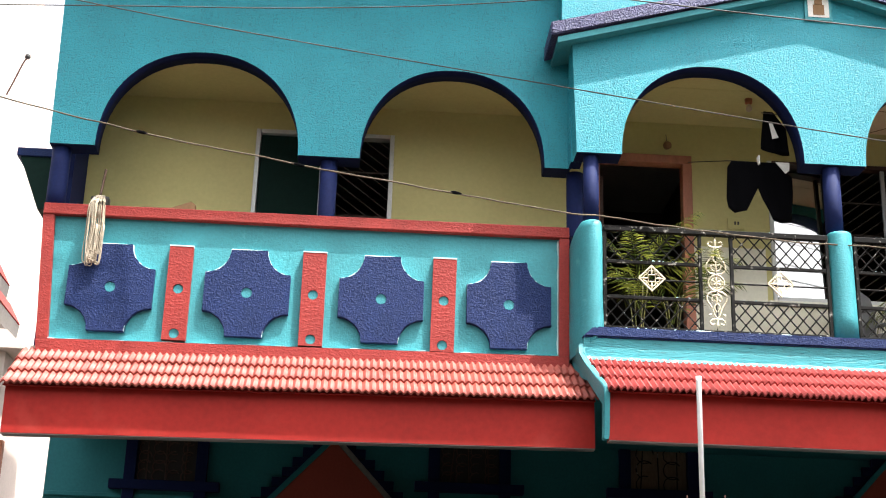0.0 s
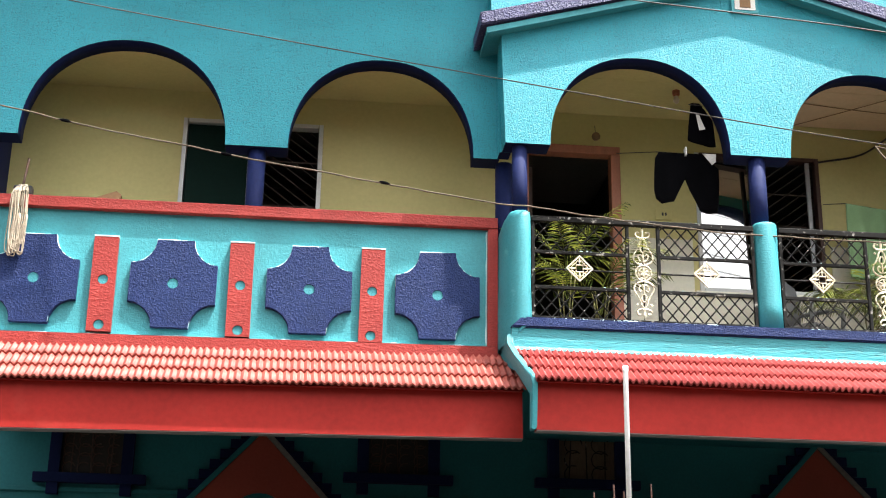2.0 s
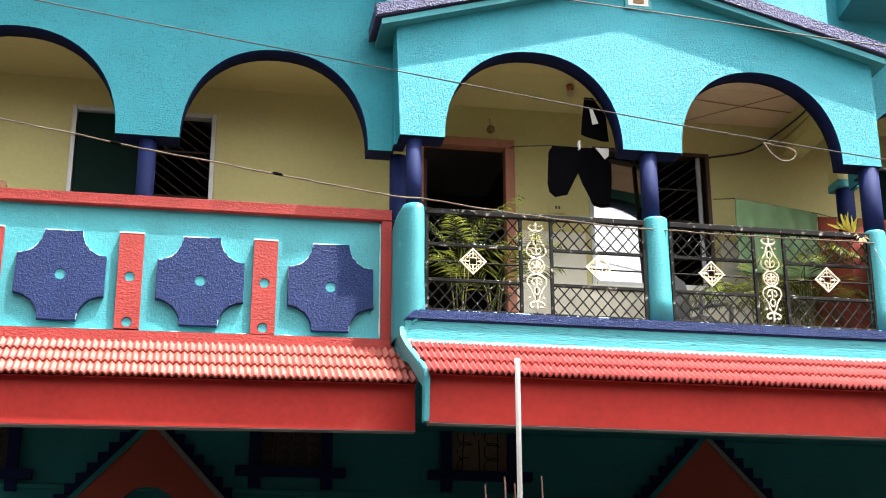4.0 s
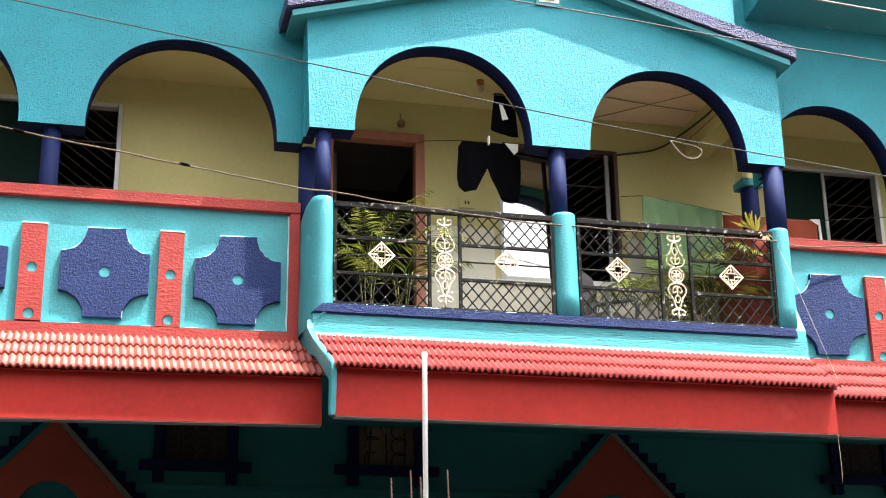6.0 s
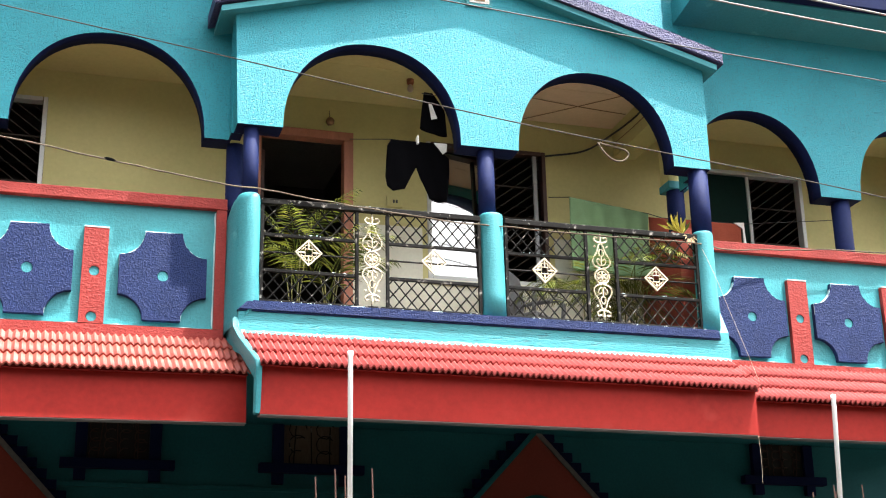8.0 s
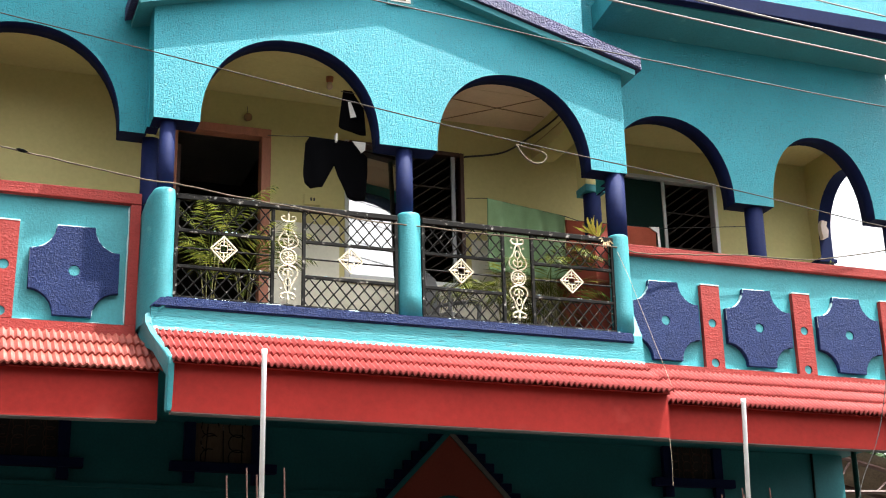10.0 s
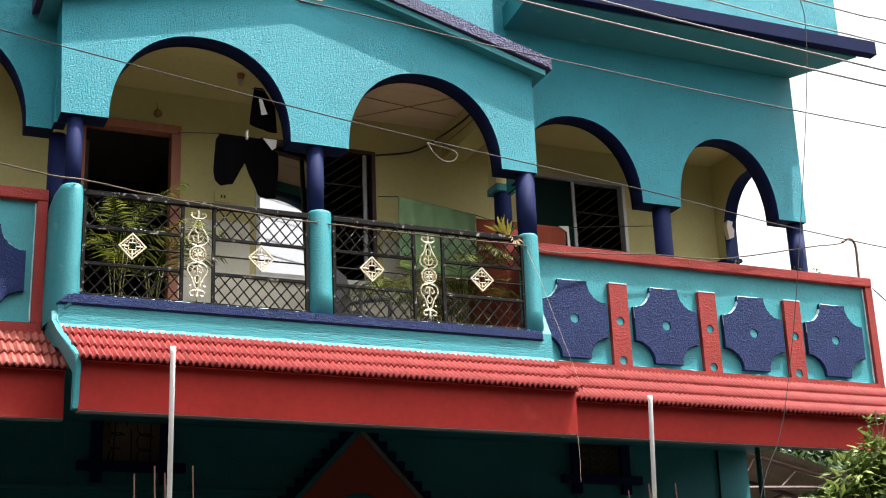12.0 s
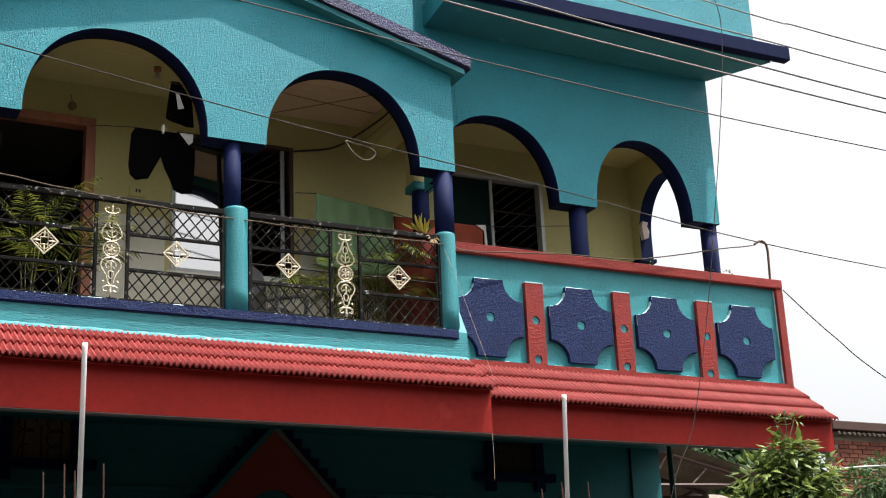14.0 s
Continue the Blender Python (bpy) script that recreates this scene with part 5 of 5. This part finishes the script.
def leaves(bm, centre, spread, count, size, rnd, droop=0.4):
    for _ in range(count):
        while True:
            o = Vector((rnd.uniform(-1, 1), rnd.uniform(-1, 1), rnd.uniform(-1, 1)))
            if 0.15 < o.length < 1:
                break
        p = Vector(centre) + Vector((o.x * spread[0], o.y * spread[1], o.z * spread[2]))
        d = (o.normalized() + Vector((rnd.uniform(-1.1, 1.1), rnd.uniform(-1.1, 1.1), rnd.uniform(-0.7, 0.7) - droop))).normalized()
        s = d.cross(Vector((rnd.uniform(-0.4, 0.4), rnd.uniform(-0.4, 0.4), 1))).normalized()
        L = size * rnd.uniform(0.6, 1.25)
        w = L * 0.20
        n = s.cross(d) * L * 0.05
        a, b, c = p, p + d * L * 0.45 - n, p + d * L
        v = [bm.verts.new(q) for q in (a, b + s * w, c + Vector((0, 0, -0.1 * L)), b - s * w, b + n * 1.5)]
        for i in range(4):
            bm.faces.new((v[i], v[(i + 1) % 4], v[4]))
    return bm


def tree(base, clumps, label, mat, leaf, per, seed, trunk=0.08):
    rnd = random.Random(seed)
    t = thing("tree", label, "tree", base)
    b = Vector(base)
    mid = Vector((sum(c[0] for c in clumps) / len(clumps), sum(c[1] for c in clumps) / len(clumps), min(c[2] for c in clumps) - 0.5))
    part("trunk", tube(smooth_path([b, b.lerp(mid, 0.5) + Vector((0.05, 0.03, 0)), mid]), [trunk * (1 - 0.045 * k) for k in range(13)], sides=9), M_BARK, t, smooth=True)
    crown = bmesh.new()
    for c in clumps:
        part("limb", tube(smooth_path([mid - Vector((0, 0, 0.1)), mid.lerp(Vector(c[:3]), 0.6) + Vector((0, 0, -0.06)), Vector(c[:3])], 4), [trunk * 0.5 * (1 - 0.1 * k) for k in range(9)], sides=6), M_BARK, t)
        leaves(crown, c[:3], (c[3], c[3], c[3] * 0.8), per, leaf, rnd)
    part("crown", crown, mat, t, "dense drooping green leaves")
    return t


rnd = random.Random(14)
cl = [(4.38, -1.5, 3.78, 0.24), (4.15, -1.45, 3.58, 0.26), (4.62, -1.5, 3.62, 0.26), (4.80, -1.35, 3.45, 0.24), (4.38, -1.6, 3.40, 0.34), (4.0, -1.5, 3.35, 0.22), (4.55, -1.4, 3.2, 0.4), (4.15, -1.4, 3.1, 0.35), (4.85, -1.5, 3.1, 0.3)]
mango = tree((4.45, -1.5, 0), cl, "leafy green young mango tree in front of the house", M_LEAF, 0.145, 270, 6, 0.05)
part("young_leaves", leaves(leaves(bmesh.new(), (4.97, -1.42, 3.72), (0.05, 0.06, 0.12), 40, 0.075, random.Random(7), 0.9), (5.03, -1.42, 3.58), (0.04, 0.05, 0.09), 24, 0.07, random.Random(8), 0.9), M_YOUNG, mango, "reddish young leaves")
for dx, dz in ((-0.06, 0.30), (0.02, 0.36), (0.10, 0.33)):
    part("twig", tube(smooth_path([(4.38, -1.5, 3.80), (4.40 + dx * 0.6, -1.5, 3.80 + dz * 0.6), (4.38 + dx * 1.4, -1.5, 3.80 + dz)], 3), 0.006), M_BARK, mango, "bare brown twig")
    part("tip_leaves", leaves(bmesh.new(), (4.38 + dx * 1.4, -1.5, 3.78 + dz), (0.05, 0.05, 0.05), 12, 0.07, random.Random(int(dz * 100)), 0.1), M_LEAF, mango)
cl = [(12.1 + 0.3 * k, 10 + rnd.uniform(-0.8, 0.8), 6.0 + rnd.uniform(-0.3, 0.35), rnd.uniform(0.75, 0.95)) for k in range(7)]
cl += [(c[0] + 0.3, c[1], c[2] - 1.0, 0.9) for c in cl]
tree((14.5, 10, 0), cl, "large dark green tree behind the shed", M_FAR, 0.30, 420, 9, 0.2)
cl = [(10.98 + 0.42 * (k % 4) + rnd.uniform(-0.2, 0.2), 5 + rnd.uniform(-0.4, 0.4), 4.66 - 0.4 * (k // 4) + 0.10 * (k % 4), 0.40) for k in range(12)]
tree((12.1, 5, 0), cl, "bushy dark green tree beside the brick building", M_FAR, 0.16, 200, 12, 0.1)

wp = thing("wall_conduit", "thin dark conduit running down the ground-floor wall", "pipe", (5.54, GF - 0.02, 3.2))
part("tube", tube([(5.54, GF - 0.02, 3.2), (5.56, GF - 0.02, 4.64)], 0.014, sides=8), M_SHUTTER, wp, smooth=True)
gp = thing("green_pole", "dark green painted steel pole beside the house", "pole", (4.97, 1.0, 0))
part("shaft", tube([(4.97, 1.0, 0), (4.97, 1.0, 4.643)], 0.028, sides=12), M_GREENPOLE, gp, smooth=True)
shed = thing("shed", "open shed with a weathered corrugated sheet roof", "shed", (8.8, 6.5, 0))
bm = bmesh.new()
top, bot = [], []
N = 44
for k in range(N + 1):
    yv = 5.4 + 2.6 * k / N
    dz = 0.03 * math.cos(k * math.pi)
    top.append([bm.verts.new((x, yv, z + dz)) for x, z in ((7.2, 5.50), (8.5, 5.25), (9.9, 4.92))])
for A, B in zip(top, top[1:]):
    for i in range(2):
        bm.faces.new((A[i], A[i + 1], B[i + 1], B[i]))
bmesh.ops.solidify(bm, geom=list(bm.faces), thickness=0.012)
part("roof", bm, M_SHEET, shed, "weathered corrugated sheets")
for y in (5.5, 6.7, 7.9):
    part("rafter", tube([(7.2, y, 5.42), (9.8, y, 4.85)], 0.035), M_GRILL, shed)
    part("tie_beam", tube([(7.2, y, 4.72), (9.8, y, 4.80)], 0.03), M_GRILL, shed)
    part("post", tube([(9.75, y, 0), (9.75, y, 4.86)], 0.05), M_STEEL, shed)
    part("post", tube([(7.25, y, 0), (7.25, y, 5.4)], 0.05), M_STEEL, shed)
    for x in (7.9, 8.6, 9.2):
        part("strut", tube([(x, y, 4.76), (x + 0.3, y, 5.38 - 0.22 * (x + 0.3 - 7.2))], 0.018), M_GRILL, shed)
part("wall", box(9.72, 11.0, 6.9, 7.05, 0, 4.88), M_PINK, shed, "pale plastered wall")
span([(8.6, 4.6, 4.35), (9.6, 4.6, 4.62), (10.6, 4.6, 4.92), (12.6, 4.6, 5.1), (14.5, 4.6, 5.5)], 0.012, M_PIPE, "pale bent pipe between shed and tree", "pale_pipe", "pale pipes")

bh = thing("brick_building", "unplastered red brick building with a tiled coping", "building", (20, 12, 0))
part("wall", box(17.35, 26, 12.0, 12.3, 0, 7.215), M_MORTAR, bh, "mortar-coloured wall core")
part("coping", box(17.25, 26, 11.82, 12.35, 7.22, 7.42, 0.02), M_GRILL, bh, "weathered dark brick coping")
bm = bmesh.new()
for k in range(60):
    x = 17.4 + 0.14 * k
    tube([(x, 11.80, 7.14), (x, 12.0, 7.17)], 0.036, bm, 7)
part("tile_course", bm, M_SHEET, bh, "row of half-round clay tiles")
_b = box(0, 0.235, -0.02, 0.05, 0, 0.078)
BRICK = mesh_of("brick", _b, M_BRICK)
for r in range(13):
    for k in range(10):
        o = new("brick", BRICK)
        o.parent = bh
        o.matrix_parent_inverse = bh.matrix_basis.inverted()
        o.matrix_basis = pose(17.37 + 0.25 * k + (0.125 if r % 2 else 0) + random.uniform(-0.006, 0.006), 11.985 + random.uniform(-0.008, 0.006), 5.82 + 0.093 * r, 0, random.uniform(-0.6, 0.6), 0)

nb = thing("neighbour_house", "pale pink plastered house with red-edged sunshades", "house", (-10, 6, 0))
part("wall", box(-13, -8.02, 4.0, 10, 0, 5.74), M_PINK, nb, "pale pink plaster")
part("upper_wall", box(-13, -8.62, 4.6, 10, 5.742, 11), M_PINK, nb, "pale pink plaster")
part("pilaster", box(-8.3, -7.90, 3.9, 3.998, 0, 4.75), M_POT, nb, "brown painted pilaster")
part("ledge", slab([(-8.4, 5.745), (-7.78, 5.745), (-8.0, 5.95), (-8.4, 5.97)], 3.85, 5.0)[0], M_PINK, nb)
for x, z in ((-8.24, 6.18), (-8.42, 6.66)):
    s = part("sunshade", slab([(x - 0.6, z), (x, z), (x + 0.02, z + 0.18), (x - 0.12, z + 0.42), (x - 0.6, z + 0.5)], 4.0, 5.2)[0], M_CONC, nb, "dark weathered sunshade")
    part("edge", slab([(x + 0.004, z + 0.195), (x + 0.028, z + 0.20), (x - 0.115, z + 0.452), (x - 0.6, z + 0.532), (x - 0.6, z + 0.506), (x - 0.125, z + 0.426)], 3.98, 5.2)[0], M_RED, s, "red painted edge")
lamp = thing("bracket_lamp", "small lamp on a thin bent bracket of the house beyond", "lamp", (-8.62, 4.7, 9.2))
part("arm", tube(smooth_path([(-8.62, 4.7, 9.12), (-8.52, 4.6, 9.28), (-8.42, 4.5, 9.45), (-8.36, 4.45, 9.52)]), 0.012), M_STEEL, lamp)
part("head", lathe(-8.36, 4.45, [(0.015, 9.49), (0.035, 9.505), (0.032, 9.54), (0.01, 9.56)], 12), M_CABLE, lamp, "dark lamp head", True)

# dried paint splashes along the sill, the rail foot and the cross rails
rnd = random.Random(31)
bm = bmesh.new()


def splash(x, y, z, w, d, h):
    """A low lump of dried paint with an uneven outline."""
    ring = [(x + w * math.cos(a) * rnd.uniform(0.6, 1), y + d * math.sin(a) * rnd.uniform(0.6, 1)) for a in (0, 0.8, 1.6, 2.4, 3.2, 4.0, 4.8, 5.5)]
    lo = [bm.verts.new((*p, z)) for p in ring]
    hi = [bm.verts.new((x + (p[0] - x) * 0.6, y + (p[1] - y) * 0.6, z + h * rnd.uniform(0.6, 1.2))) for p in ring]
    bm.faces.new(hi)
    for k in range(8):
        bm.faces.new((lo[k], lo[(k + 1) % 8], hi[(k + 1) % 8], hi[k]))


for k in range(110):
    x = rnd.uniform(-2.12, 1.84)
    if abs(x + 0.12) < 0.13:
        continue
    w = rnd.uniform(0.006, 0.025) if k % 4 else rnd.uniform(0.03, 0.085)
    splash(x, rnd.uniform(-0.074, -0.03), 5.0945, w, rnd.uniform(0.005, 0.012), 0.007)
for z in (6.0115, 5.7085, 5.3985):
    for k in range(26):
        x = rnd.uniform(-2.10, 1.80)
        if abs(x + 0.12) < 0.15 or (z < 6 and (-1.33 < x < -1.07 or 0.76 < x < 1.03)):
            continue
        splash(x, rnd.uniform(-0.006, 0.004), z - 0.001, rnd.uniform(0.005, 0.017), rnd.uniform(0.004, 0.007), rnd.uniform(0.004, 0.012))
tagged(part("paint_splash", bm, M_PRIMER_SUN), "dried white paint splashes on the sill and rails", "paint", kind="stuff")


# small weeds that grow on the parapet by the corner column
for x, y, sd in ((5.49, 0.40, 3), (5.28, 0.40, 5), (4.52, 0.42, 8)):
    w = thing("weed", "small green weed sprouting on the parapet top", "plant", (x, y, 6.095), group="weeds")
    part("stem", tube([(x, y, 6.09), (x + 0.01, y, 6.13)], 0.003), M_BARK, w)
    part("leaves", leaves(bmesh.new(), (x + 0.01, y, 6.135), (0.05, 0.03, 0.03), 14, 0.045, random.Random(sd), 0.0), M_LEAF, w)
